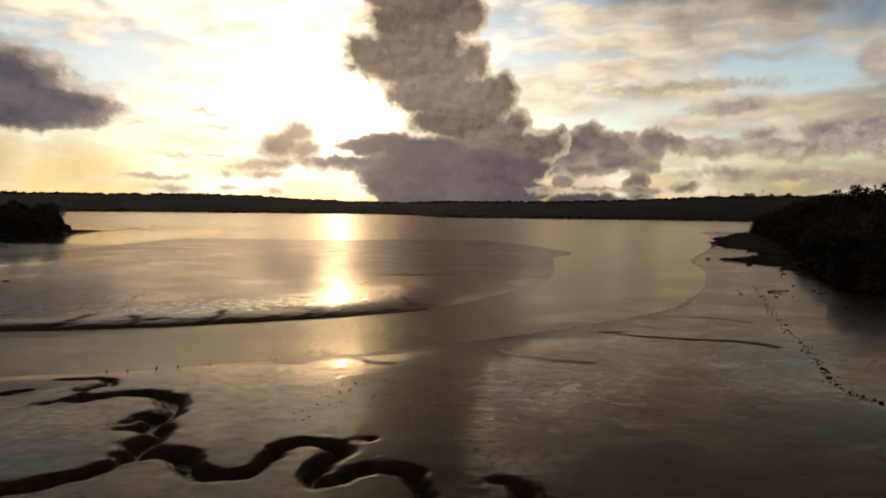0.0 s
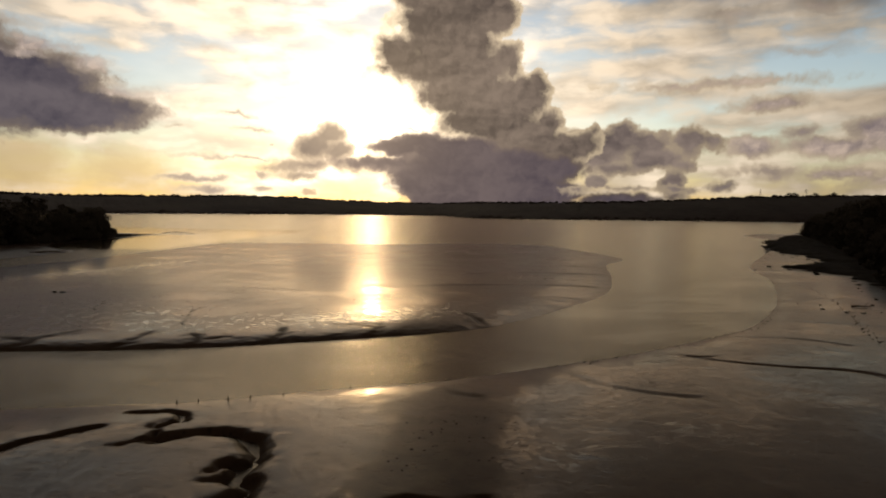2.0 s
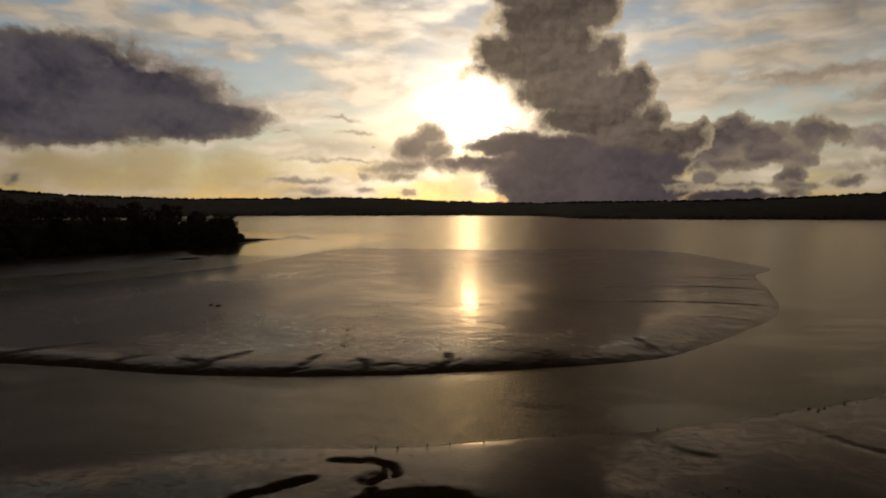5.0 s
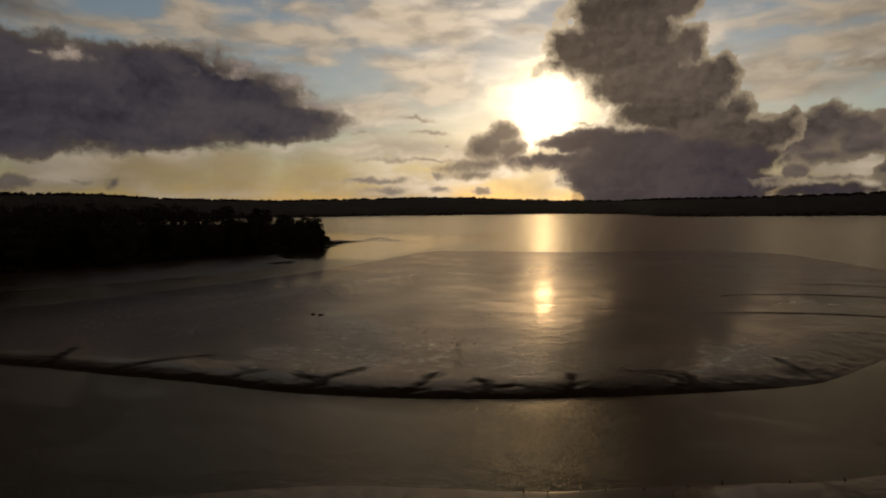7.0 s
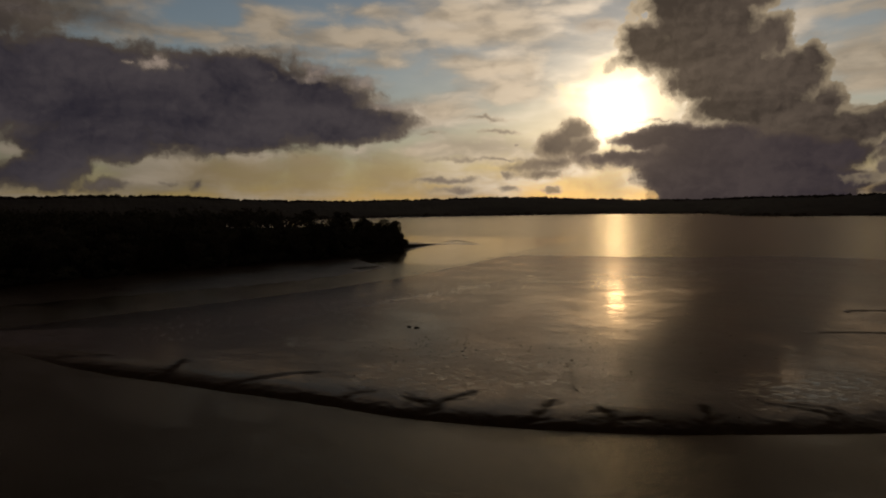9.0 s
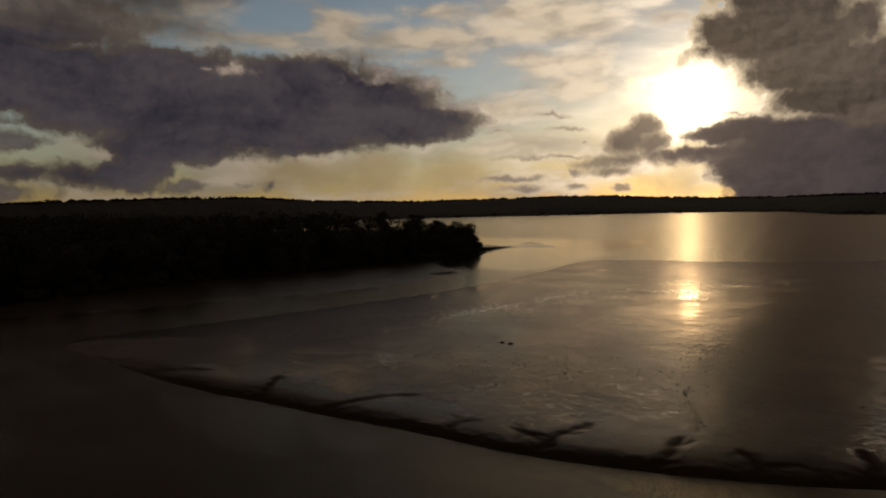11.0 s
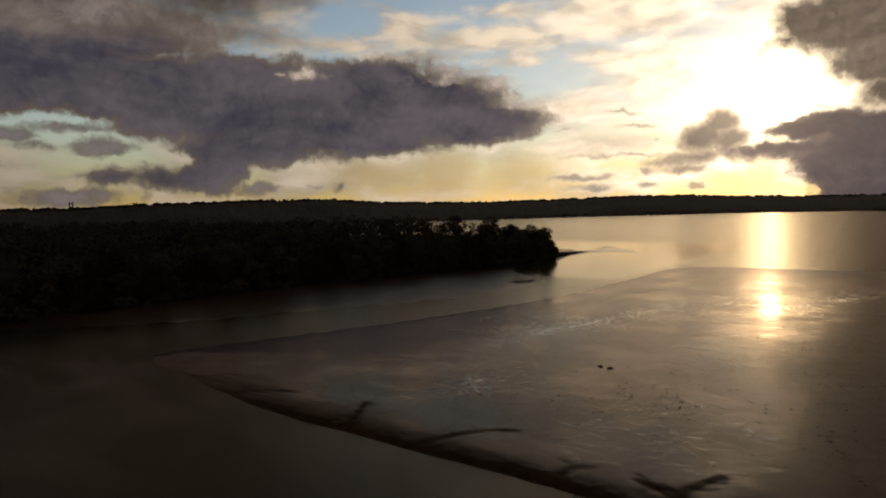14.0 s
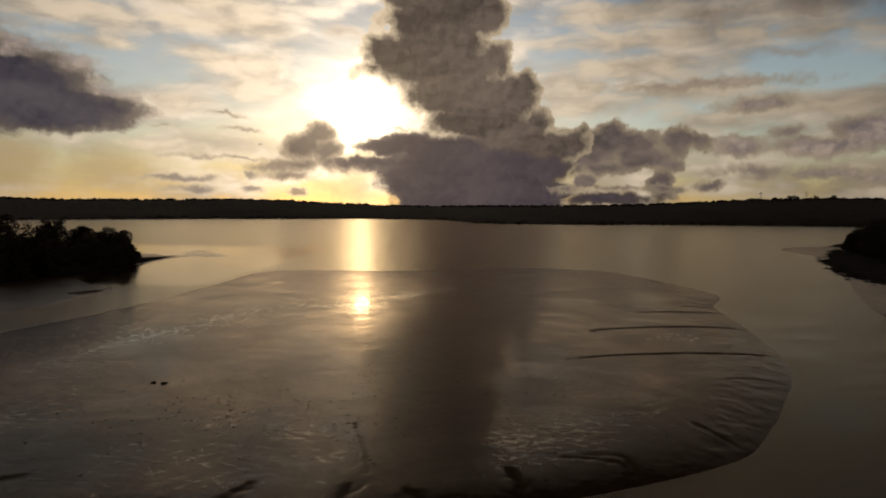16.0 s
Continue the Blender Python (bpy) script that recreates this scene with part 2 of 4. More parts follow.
        body = g.ramp(g.math("MULTIPLY_ADD", fine, 0.5 * mottle, g.math("MULTIPLY_ADD", wisp, 0.5 * mottle, broad)), 0.2, 0.8)
        shade = g.math("MULTIPLY_ADD", relief, lit_by, body)
        heart = g.mix(g.math("MAXIMUM", g.math("MINIMUM", shade, 1.0), 0.0), dark, light)
        heart = g.vec("ADD", heart, g.vec("MULTIPLY", (bask, bask * 0.77, bask * 0.47), g.grey(glow)))
        lit = g.vec("MULTIPLY", rim, g.grey(g.math("MULTIPLY_ADD", glow, 1.4, g.math("MULTIPLY_ADD", wide, 0.55 * edge, 0.13))))
        return g.mix(cover, sky, g.mix(inner, lit, heart))

    streaky, _ = g.noise(g.vec("MULTIPLY", drawn, (0.30, 0.80, 1)), 0.8, 5.0, 0.5, 0.15, "2D")
    for group, least in ((CREAM, 0.24), (PALE, 0.14)):
        sky = g.mix(g.math("MULTIPLY", g.ramp(g.math("MULTIPLY_ADD", fine, 0.3, g.math("MULTIPLY_ADD", streaky, 2.0, g.math("SUBTRACT", masses(g, drawn, group, 0.4), 0.9))), -0.5, 0.6), 0.85), sky,
                    g.vec("MULTIPLY", (1.0, 0.86, 0.64), g.grey(g.math("MULTIPLY", g.math("MULTIPLY_ADD", wide, 1.15, least), g.ramp(streaky, 0.3, 0.7, 0.66, 1.12)))))
    sky = g.mix(g.math("MULTIPLY", g.ramp(g.math("MULTIPLY_ADD", streaky, 2.4, g.math("MULTIPLY_ADD", fine, 2.2, g.math("SUBTRACT", masses(g, bent, GLARE, 0.6), 1.2))), -0.4, 1.2), 0.9), sky, (1.7, 1.43, 0.92, 1))
    spot = g.math("EXPONENT", g.math("MULTIPLY", from_sun, -1 / 1.1))
    sky = g.vec("ADD", sky, g.vec("MULTIPLY", (1.0, 0.83, 0.52), g.grey(g.math("MULTIPLY", spot, 11.0))))
    sky = layer(sky, GREYS, 0.3, -0.3, 0.7, (0.20, 0.17, 0.165, 1), (0.36, 0.30, 0.25, 1), (0.9, 0.76, 0.56), 0.3, 1.6, 0.8)
    rain = g.math("MULTIPLY", g.ramp(g.math("MULTIPLY_ADD", fine, 0.8, g.math("MULTIPLY_ADD", wisp, 1.0, masses(g, bent, GOLD, 0.8))), -0.8, 1.6), 0.75)
    sky = g.mix(rain, sky, g.vec("MULTIPLY", (1.0, 0.77, 0.40), g.grey(g.math("MULTIPLY_ADD", wide, 0.92, 0.14))))
    sky = layer(sky, STREAKS, 0.05, -0.12, 0.16, (0.17, 0.145, 0.135, 1), (0.30, 0.25, 0.20, 1), (1.0, 0.84, 0.6), 0.2, 0.4, 0.85, 0.1, bask=0.3, swell=0.04)
    sky = layer(sky, EAST, 0.2, -0.3, 0.4, (0.11, 0.092, 0.10, 1), (0.32, 0.265, 0.22, 1), (1.0, 0.84, 0.58), 0.7, 0.9, 0.95, 0.35, 0.9, swell=0.22)
    sky = layer(sky, WEST, 0.6, -0.3, 0.45, (0.034, 0.032, 0.045, 1), (0.082, 0.074, 0.084, 1), (0.60, 0.50, 0.38), 0.9, 1.3, 1.0, 0.6, 0.4, edge=0.7, mottle=0.6, swell=0.4)
    sky = layer(sky, LOFT, 0.5, -0.6, 0.9, (0.085, 0.073, 0.072, 1), (0.21, 0.18, 0.16, 1), (0.8, 0.68, 0.52), 0.4, 1.8, 0.75, 0.6, 0.3, mottle=1.6)
    sky = layer(sky, WISPS, 0.15, -0.25, 0.25, (0.07, 0.063, 0.072, 1), (0.13, 0.113, 0.115, 1), (0.55, 0.47, 0.38), 0.6, 0.7, 0.9, 0.3, 0.5)
    sky = layer(sky, PEAKS, 0.2, -0.3, 0.3, (0.24, 0.21, 0.20, 1), (0.55, 0.46, 0.38, 1), (0.8, 0.68, 0.54), 0.8, 0.9, 0.7, 0.2, 1.5)
    sky = layer(sky, ARM, 0.4, -0.14, 0.22, (0.060, 0.050, 0.050, 1), (0.155, 0.128, 0.112, 1), (1.0, 0.84, 0.58), 0.9, 0.4, 1.0, 0.5, 0.8, 0.16, 0.55, 0.6, swell=0.25)
    sky = layer(sky, TOWER, 0.4, -0.10, 0.18, (0.043, 0.036, 0.034, 1), (0.128, 0.104, 0.086, 1), (1.0, 0.84, 0.58), 1.1, 0.3, 1.0, 0.8, 1.0, 0.16, 0.55, 0.7, GAPS, 0.22)
    sky = layer(sky, PUFF, 0.3, -0.25, 0.25, (0.055, 0.046, 0.050, 1), (0.115, 0.094, 0.084, 1), (0.7, 0.56, 0.38), 0.5, 0.5, 0.96, 0.5, 0.5, 0.30, 0.6, swell=0.15)
    sky = layer(sky, BANK, 0.3, -0.25, 0.25, (0.030, 0.026, 0.040, 1), (0.066, 0.055, 0.064, 1), (0.24, 0.19, 0.15), 0.5, 0.6, 1.0, 0.3, 0.25, 0.18, 0.6, swell=0.18)
    sky = layer(sky, BUDS, 0.1, -0.15, 0.2, (0.070, 0.060, 0.066, 1), (0.15, 0.125, 0.11, 1), (1.0, 0.84, 0.58), 0.7, 0.4, 0.95, 0.25, 0.6, 0.16, 0.5)

    # the dark underside of the tower, up out of sight
    sky = g.mix(g.ramp(g.math("MULTIPLY_ADD", wisp, 2.0, masses(g, bent, ((3.6, 27.5, 9.5, 7.5), (2.6, 22.3, 7.4, 3.4)), 1.0)), 0.0, 1.8), sky, (0.020, 0.016, 0.015, 1))

    # the cloud deck overhead; behind, out of view, a brighter one added as fill light
    deck = g.mix(g.ramp(broad, 0.3, 0.7), (0.022, 0.018, 0.016, 1), (0.072, 0.060, 0.050, 1))
    fill_deck = g.mix(g.ramp(broad, 0.3, 0.7), (0.052, 0.045, 0.042, 1), (0.126, 0.108, 0.096, 1))
    behind = g.ramp(g.math("ABSOLUTE", g.math("SUBTRACT", az, SUN_AZ)), 62, 95)
    sky = g.mix(g.ramp(g.math("SUBTRACT", g.math("MULTIPLY_ADD", n1, 6.0, el), g.ramp(g.math("ABSOLUTE", g.math("SUBTRACT", az, 17.0)), 8, 40, 30, 15)), 0, 9), sky, deck)
    sky = g.mix(g.math("MULTIPLY", behind, 0.85), sky, fill_deck)

    back = g.node("ShaderNodeBackground")
    g.put(back.inputs[0], sky)
    back.inputs[1].default_value = 1.0
    out = g.node("ShaderNodeOutputWorld")
    g.put(out.inputs[0], back.outputs[0])


make_sky()
sun = new("sun", bpy.data.lights.new("sun", "SUN"))
sun.data.energy, sun.data.angle, sun.data.color = 0.012, radians(1.5), (1.0, 0.79, 0.48)
sun.matrix_world = look(sun_way() * 100, (0, 0, 0))


# ---- materials ----
MURKY = (1.0, 0.78, 0.59, 1)     # sky light as brown, silty water gives it back


def material(name, rough=0.6, ior=1.45):
    m = bpy.data.materials.new(name)
    m.use_nodes = True
    g = Graph(m.node_tree)
    b = m.node_tree.nodes["Principled BSDF"]
    b.inputs["Roughness"].default_value, b.inputs["IOR"].default_value = rough, ior
    at = g.node("ShaderNodeNewGeometry").outputs["Position"]
    return m, g, b, at


def bump(g, b, height, strength, distance):
    n = g.node("ShaderNodeBump")
    n.inputs["Strength"].default_value, n.inputs["Distance"].default_value = strength, distance
    g.put(n.inputs["Height"], height)
    g.put(b.inputs["Normal"], n.outputs[0])


def silty_film(m, g, b, cover, rough, tint):
    """A film of brown, silty water over what lies below: its gloss grows towards grazing angles."""
    shine = g.node("ShaderNodeBsdfAnisotropic")
    shine.distribution = "GGX"
    g.put(shine.inputs["Color"], tint)
    g.put(shine.inputs["Roughness"], rough)
    fresnel = g.node("ShaderNodeFresnel")
    fresnel.inputs["IOR"].default_value = 1.33
    normal = b.inputs["Normal"].links[0].from_socket
    g.put(shine.inputs["Normal"], normal), g.put(fresnel.inputs["Normal"], normal)
    both = g.node("ShaderNodeMixShader")
    g.put(both.inputs[0], g.math("MULTIPLY", fresnel.outputs[0], cover))
    g.put(both.inputs[1], b.outputs[0]), g.put(both.inputs[2], shine.outputs[0])
    g.put(m.node_tree.nodes["Material Output"].inputs["Surface"], both.outputs[0])


def ground_material():
    m, g, b, at = material("wet_mud", 0.45, 1.33)
    big, _ = g.noise(at, 0.05, 4.0, 0.6, 0.4)
    mid, _ = g.noise(at, 0.35, 5.0, 0.6, 0.3)
    small, _ = g.noise(at, 1.1, 4.0, 0.65, 0.4)
    tiny, _ = g.noise(at, 3.0, 4.0, 0.6)
    mud = g.mix(g.ramp(mid, 0.3, 0.7), (0.024, 0.014, 0.008, 1), (0.046, 0.029, 0.016, 1))
    mud = g.mix(g.ramp(big, 0.35, 0.7, 0.0, 0.5), mud, (0.058, 0.038, 0.023, 1))
    mud = g.mix(g.ramp(small, 0.55, 0.72, 0.0, 0.7), mud, (0.016, 0.011, 0.007, 1))
    split = g.node("ShaderNodeSeparateXYZ")
    g.put(split.inputs[0], at)
    high = g.ramp(g.math("MULTIPLY_ADD", mid, 0.8, split.outputs[2]), 1.0, 1.9)
    grass = g.mix(tiny, (0.014, 0.017, 0.008, 1), (0.036, 0.037, 0.017, 1))
    g.put(b.inputs["Base Color"], g.mix(high, mud, grass))
    pool, _ = g.noise(g.vec("MULTIPLY", at, (0.5, 0.8, 1)), 1.0, 6.0, 0.7, 0.3)
    share = g.node("ShaderNodeAttribute")
    share.attribute_name = "pool_share"
    wet = share.outputs["Fac"]
    channel = g.node("ShaderNodeAttribute")
    channel.attribute_name = "gully_dull"
    dent, _ = g.noise(g.vec("MULTIPLY", at, (0.7, 1.9, 1)), 0.9, 3.0, 0.6, 0.4)
    dent = g.math("MULTIPLY", g.ramp(dent, 0.60, 0.66), g.ramp(big, 0.38, 0.56))
    puddle = g.ramp(g.math("MULTIPLY_ADD", wet, 0.20, pool), 0.655, 0.672)
    patch, _ = g.noise(g.vec("MULTIPLY", at, (0.45, 1.0, 1)), 0.17, 6.0, 0.68, 0.6)
    # gloss cut along gullies, and by half in dents, which turns them dark
    undulled = g.math("MULTIPLY", g.math("MULTIPLY_ADD", channel.outputs["Fac"], -0.95, 1.0), g.math("MULTIPLY_ADD", dent, -0.5, 1.0))
    film = g.math("MULTIPLY", g.ramp(g.math("MULTIPLY_ADD", mid, 0.5, big), 0.50, 0.95, 0.70, 0.40), g.ramp(patch, 0.36, 0.64, 0.80, 1.12))
    film = g.math("MULTIPLY", film, g.ramp(g.math("MULTIPLY_ADD", tiny, 0.4, small), 0.5, 0.9, 1.25, 0.45))
    tilt = g.node("ShaderNodeSeparateXYZ")
    g.put(tilt.inputs[0], g.node("ShaderNodeNewGeometry").outputs["Normal"])
    drained = g.ramp(tilt.outputs[2], 0.975, 0.9995, 0.2, 1.0)
    film = g.math("MULTIPLY", film, g.ramp(split.outputs[1], 80, 110, 1.14, 1.0))     # more gloss on the near bank, added to brighten it
    film = g.math("MULTIPLY", g.math("MULTIPLY", film, drained), undulled)
    film = g.math("MULTIPLY", g.math("MAXIMUM", film, g.math("MULTIPLY", puddle, g.math("MULTIPLY", drained, undulled))), g.math("SUBTRACT", 1.0, high))
    g.put(b.inputs["Roughness"], g.ramp(high, 0.0, 1.0, 0.40, 0.95))
    g.put(b.inputs["Specular IOR Level"], g.math("MULTIPLY", g.math("MULTIPLY", drained, undulled), g.ramp(high, 0.0, 1.0, 0.16, 0.08)))
    b.inputs["Specular Tint"].default_value = MURKY
    relief = g.math("SUBTRACT", g.math("MULTIPLY", g.math("MULTIPLY_ADD", tiny, 0.3, mid), g.math("MULTIPLY_ADD", puddle, -0.8, 1.0)), g.math("MULTIPLY_ADD", dent, 1.6, g.math("MULTIPLY", puddle, 0.9)))
    bump(g, b, relief, 0.3, 0.03)
    rough = g.math("MULTIPLY", g.math("MULTIPLY", g.ramp(big, 0.3, 0.7, 0.065, 0.115), g.ramp(split.outputs[1], 180, 320, 1.0, 1.7)), g.ramp(patch, 0.36, 0.64, 1.2, 0.75))
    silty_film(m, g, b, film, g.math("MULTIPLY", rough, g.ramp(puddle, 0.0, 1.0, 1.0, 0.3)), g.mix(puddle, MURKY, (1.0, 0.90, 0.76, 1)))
    return m


def water_material():
    m, g, b, at = material("estuary_water", 0.5, 1.33)
    g.put(b.inputs["Base Color"], (0.020, 0.014, 0.008, 1))
    b.inputs["Specular IOR Level"].default_value = 0.0
    slow, _ = g.noise(g.vec("MULTIPLY", at, (0.5, 1.0, 1)), 0.06, 4.0, 0.6, 0.5)
    ripple, _ = g.noise(g.vec("MULTIPLY", at, (1.0, 1.5, 1)), 1.7, 5.0, 0.6, 0.3)
    split = g.node("ShaderNodeSeparateXYZ")
    g.put(split.inputs[0], at)
    lee = g.math("MULTIPLY", g.ramp(split.outputs[0], -152, -185), g.math("MULTIPLY", g.ramp(split.outputs[1], 300, 340), g.ramp(split.outputs[1], 700, 560)))     # still water behind the point
    bump(g, b, g.math("MULTIPLY", g.math("MULTIPLY", ripple, g.ramp(slow, 0.35, 0.6, 0.6, 1.2)), g.math("MULTIPLY", g.ramp(lee, 0, 1, 1.0, 0.2), g.ramp(split.outputs[1], 105, 150, 1.9, 1.0))), 0.6, 0.085)
    # the near channel's gloss is raised too, added to brighten it
    silty_film(m, g, b, g.math("MAXIMUM", g.ramp(lee, 0, 1, 0.86, 1.0), g.ramp(split.outputs[1], 105, 150, 1.0, 0.86)), g.math("MULTIPLY", g.ramp(g.math("MULTIPLY_ADD", slow, 90.0, split.outputs[1]), 190, 330, 0.08, 0.175), g.ramp(lee, 0, 1, 1.0, 0.5)), (1.0, 0.87, 0.70, 1))
    return m


def plain_material(name, dark, light, scale, rough, relief=0.0, shine=0.15):
    m, g, b, at = material(name, rough)
    b.inputs["Specular IOR Level"].default_value = shine
    a, _ = g.noise(at, scale, 5.0, 0.6)
    c, _ = g.noise(at, scale * 0.13, 3.0, 0.5)
    g.put(b.inputs["Base Color"], g.mix(g.ramp(g.math("MULTIPLY_ADD", c, 0.6, g.math("MULTIPLY", a, 0.6)), 0.35, 0.85), (*dark, 1), (*light, 1)))
    if relief:
        bump(g, b, a, 0.6, relief)
    return m


MUD = ground_material()
WATER_MAT = water_material()
LEAF = plain_material("leaf", (0.030, 0.026, 0.018), (0.074, 0.062, 0.042), 0.6, 0.9)
# Far foliage has its own flatter tone, with distance haze put into colour.
HAZY_LEAF = plain_material("hazy_wood", (0.032, 0.025, 0.020), (0.050, 0.039, 0.031), 0.1, 0.95)
BARK = plain_material("bark", (0.03, 0.022, 0.015), (0.08, 0.06, 0.045), 4.0, 0.9, 0.02)
ROCK = plain_material("shore_rock", (0.006, 0.005, 0.004), (0.022, 0.018, 0.013), 1.2, 0.95, 0.1, 0.05)
HILL = plain_material("hill_field", (0.024, 0.019, 0.016), (0.052, 0.042, 0.033), 0.035, 0.95)
STEEL = plain_material("galvanised_steel", (0.10, 0.10, 0.10), (0.18, 0.18, 0.17), 2.0, 0.6)
BRICK = plain_material("sooty_masonry", (0.05, 0.045, 0.04), (0.12, 0.10, 0.09), 0.5, 0.9)


# ---- mesh helpers ----
def part(name, bm, mat, parent=None, label=""):
    me = bpy.data.meshes.new(name)
    bm.to_mesh(me)
    bm.free()
    me.materials.append(mat)
    ob = new(name, me)
    ob.parent = parent
    return tagged(ob, label=label)


def sheet(name, verts, faces, mat, smooth=True):
    me = bpy.data.meshes.new(name)
    me.from_pydata(verts, [], faces)
    me.materials.append(mat)
    if smooth:
        me.polygons.foreach_set("use_smooth", [True] * len(me.polygons))
    return new(name, me)


def grid_mesh(name, xs, ys, z, mat):
    nx, ny = len(xs), len(ys)
    gx, gy = np.meshgrid(xs, ys)
    v = np.stack([gx, gy, z], -1).reshape(-1, 3)
    i = (np.arange(ny - 1)[:, None] * nx + np.arange(nx - 1)[None, :]).ravel()
    f = np.stack([i, i + 1, i + nx + 1, i + nx], -1).astype(np.int32)
    me = bpy.data.meshes.new(name)
    me.vertices.add(len(v)), me.loops.add(4 * len(f)), me.polygons.add(len(f))
    me.vertices.foreach_set("co", v.astype(np.float32).ravel())
    me.loops.foreach_set("vertex_index", f.ravel())
    me.polygons.foreach_set("loop_start", np.arange(0, 4 * len(f), 4, dtype=np.int32))
    me.polygons.foreach_set("use_smooth", np.ones(len(f), dtype=bool))
    me.update()
    me.materials.append(mat)
    return new(name, me)


def curve(points, sub=5, closed=False):
    """Points along a smooth line through the given ones."""
    p = np.array(points, float)
    n = len(p)
    out = []
    for k in range(n if closed else n - 1):
        a, b, c, d = ((p[(k + j) % n] for j in (-1, 0, 1, 2)) if closed else (p[min(max(k + j, 0), n - 1)] for j in (-1, 0, 1, 2)))
        for t in np.arange(sub) / sub:
            out.append(0.5 * (2 * b + (c - a) * t + (2 * a - 5 * b + 4 * c - d) * t * t + (3 * b - a - 3 * c + d) * t ** 3))
    if not closed:
        out.append(p[-1])
    return np.array(out)


def far_from(X, Y, line, closed=False):
    """Distance to a line, and, for a closed one, positive inside."""
    best = np.full(X.shape, 1e12)
    inside = np.zeros(X.shape, bool)
    n = len(line)
    for k in range(n if closed else n - 1):
        (ax, ay), (bx, by) = line[k], line[(k + 1) % n]
        dx, dy = bx - ax, by - ay
        t = np.clip(((X - ax) * dx + (Y - ay) * dy) / (dx * dx + dy * dy + 1e-12), 0, 1)
        best = np.minimum(best, (X - ax - t * dx) ** 2 + (Y - ay - t * dy) ** 2)
        if closed and ay != by:
            inside ^= ((ay > Y) != (by > Y)) & (X < dx * (Y - ay) / dy + ax)
    best = np.sqrt(best)
    return np.where(inside, best, -best) if closed else best


def along(X, Y, points, reach):
    """Distance to a line, and how far along it (0 to 1) the nearest place is; far places are left at 1e6."""
    line = curve(points, 5)
    d, s = np.full(X.shape, 1e6), np.zeros(X.shape)
    near = (X > line[:, 0].min() - reach) & (X < line[:, 0].max() + reach) & (Y > line[:, 1].min() - reach) & (Y < line[:, 1].max() + reach)
    x, y = X[near], Y[near]
    best, where = np.full(x.shape, 1e12), np.zeros(x.shape)
    for k in range(len(line) - 1):
        (ax, ay), (bx, by) = line[k], line[k + 1]
        dx, dy = bx - ax, by - ay
        t = np.clip(((x - ax) * dx + (y - ay) * dy) / (dx * dx + dy * dy + 1e-12), 0, 1)
        q = (x - ax - t * dx) ** 2 + (y - ay - t * dy) ** 2
        where, best = np.where(q < best, (k + t) / (len(line) - 1), where), np.minimum(q, best)
    d[near], s[near] = np.sqrt(best), where
    return d, s


@functools.lru_cache(maxsize=None)
def rough_tables(seed, octaves):
    rng = np.random.default_rng(seed)
    return [rng.random((256, 256)) * 2 - 1 for _ in range(octaves)]


def rough_field(X, Y, size, seed=0, octaves=3):
    """Smooth random heights about 0, as large as 1, with lumps of that size."""
    total, amp = np.zeros(X.shape), 1.0
    for table in rough_tables(seed, octaves):
        u, v = X / size + 1000, Y / size + 1000
        i, j = np.floor(u).astype(int), np.floor(v).astype(int)
        s, t = u - i, v - j
        s, t = s * s * (3 - 2 * s), t * t * (3 - 2 * t)
        a, b = table[i % 256, j % 256], table[(i + 1) % 256, j % 256]
        c, d = table[i % 256, (j + 1) % 256], table[(i + 1) % 256, (j + 1) % 256]
        total += amp * ((a * (1 - s) + b * s) * (1 - t) + (c * (1 - s) + d * s) * t)
        amp, size = amp / 2, size / 2.1
    return total


def step(v, lo, hi):
    t = np.clip((v - lo) / (hi - lo), 0, 1)
    return t * t * (3 - 2 * t)


# ---- the plan: outlines at the water's edge ----
BAR = curve([(-216, 112), (-190, 106), (-163, 101), (-130, 99.5), (-105, 100), (-80, 100), (-56, 105), (-39, 111), (-19, 120), (-3, 131), (15, 157), (28, 180), (36, 203),
             (44, 245), (51, 285), (66, 320), (56, 378), (36, 432), (-20, 440), (-60, 415), (-115, 408), (-163, 395), (-168, 320), (-172, 255), (-190, 186), (-208, 140)], 4, True)
NEAR_BANK = curve([(-420, -30), (-250, 5), (-150, 34), (-95, 56), (-67, 70.5), (-53, 75), (-39, 78.5), (-23, 85.5), (-11, 90), (8, 102), (22, 112), (43, 130), (55, 144), (74, 178),
                   (97, 232), (114, 289), (165, 388), (250, 560), (420, 800), (1500, 900), (1500, -700), (-700, -700), (-700, -60)], 4, True)
WEST_MARGIN = curve([(-205, 310), (-200, 290), (-206, 237), (-236, 178), (-262, 135), (-320, 80), (-420, 20), (-800, -150), (-1400, -100), (-1400, 200), (-600, 380), (-330, 500),
                     (-262, 495), (-252, 430), (-246, 360), (-225, 325)], 4, True)
FAR_SPIT = curve([(-275, 560), (-232, 512), (-196, 450), (-225, 485), (-262, 500)], 4, True)
WEST_LAND = curve([(-271, 446), (-262, 425), (-253, 395), (-262, 335), (-277, 292), (-293, 227), (-305, 176), (-309, 113), (-340, 40), (-440, -40), (-800, -220), (-1400, -300),
                   (-1500, 150), (-900, 300), (-560, 400), (-420, 480), (-330, 512), (-290, 480)], 4, True)
EAST_LAND = curve([(345, 700), (300, 590), (214, 392), (152, 262), (121, 198), (111, 155), (110, 80), (118, 0), (150, -150), (500, -400), (1100, -350), (1500, 300), (1300, 900), (700, 950), (430, 830)], 4, True)
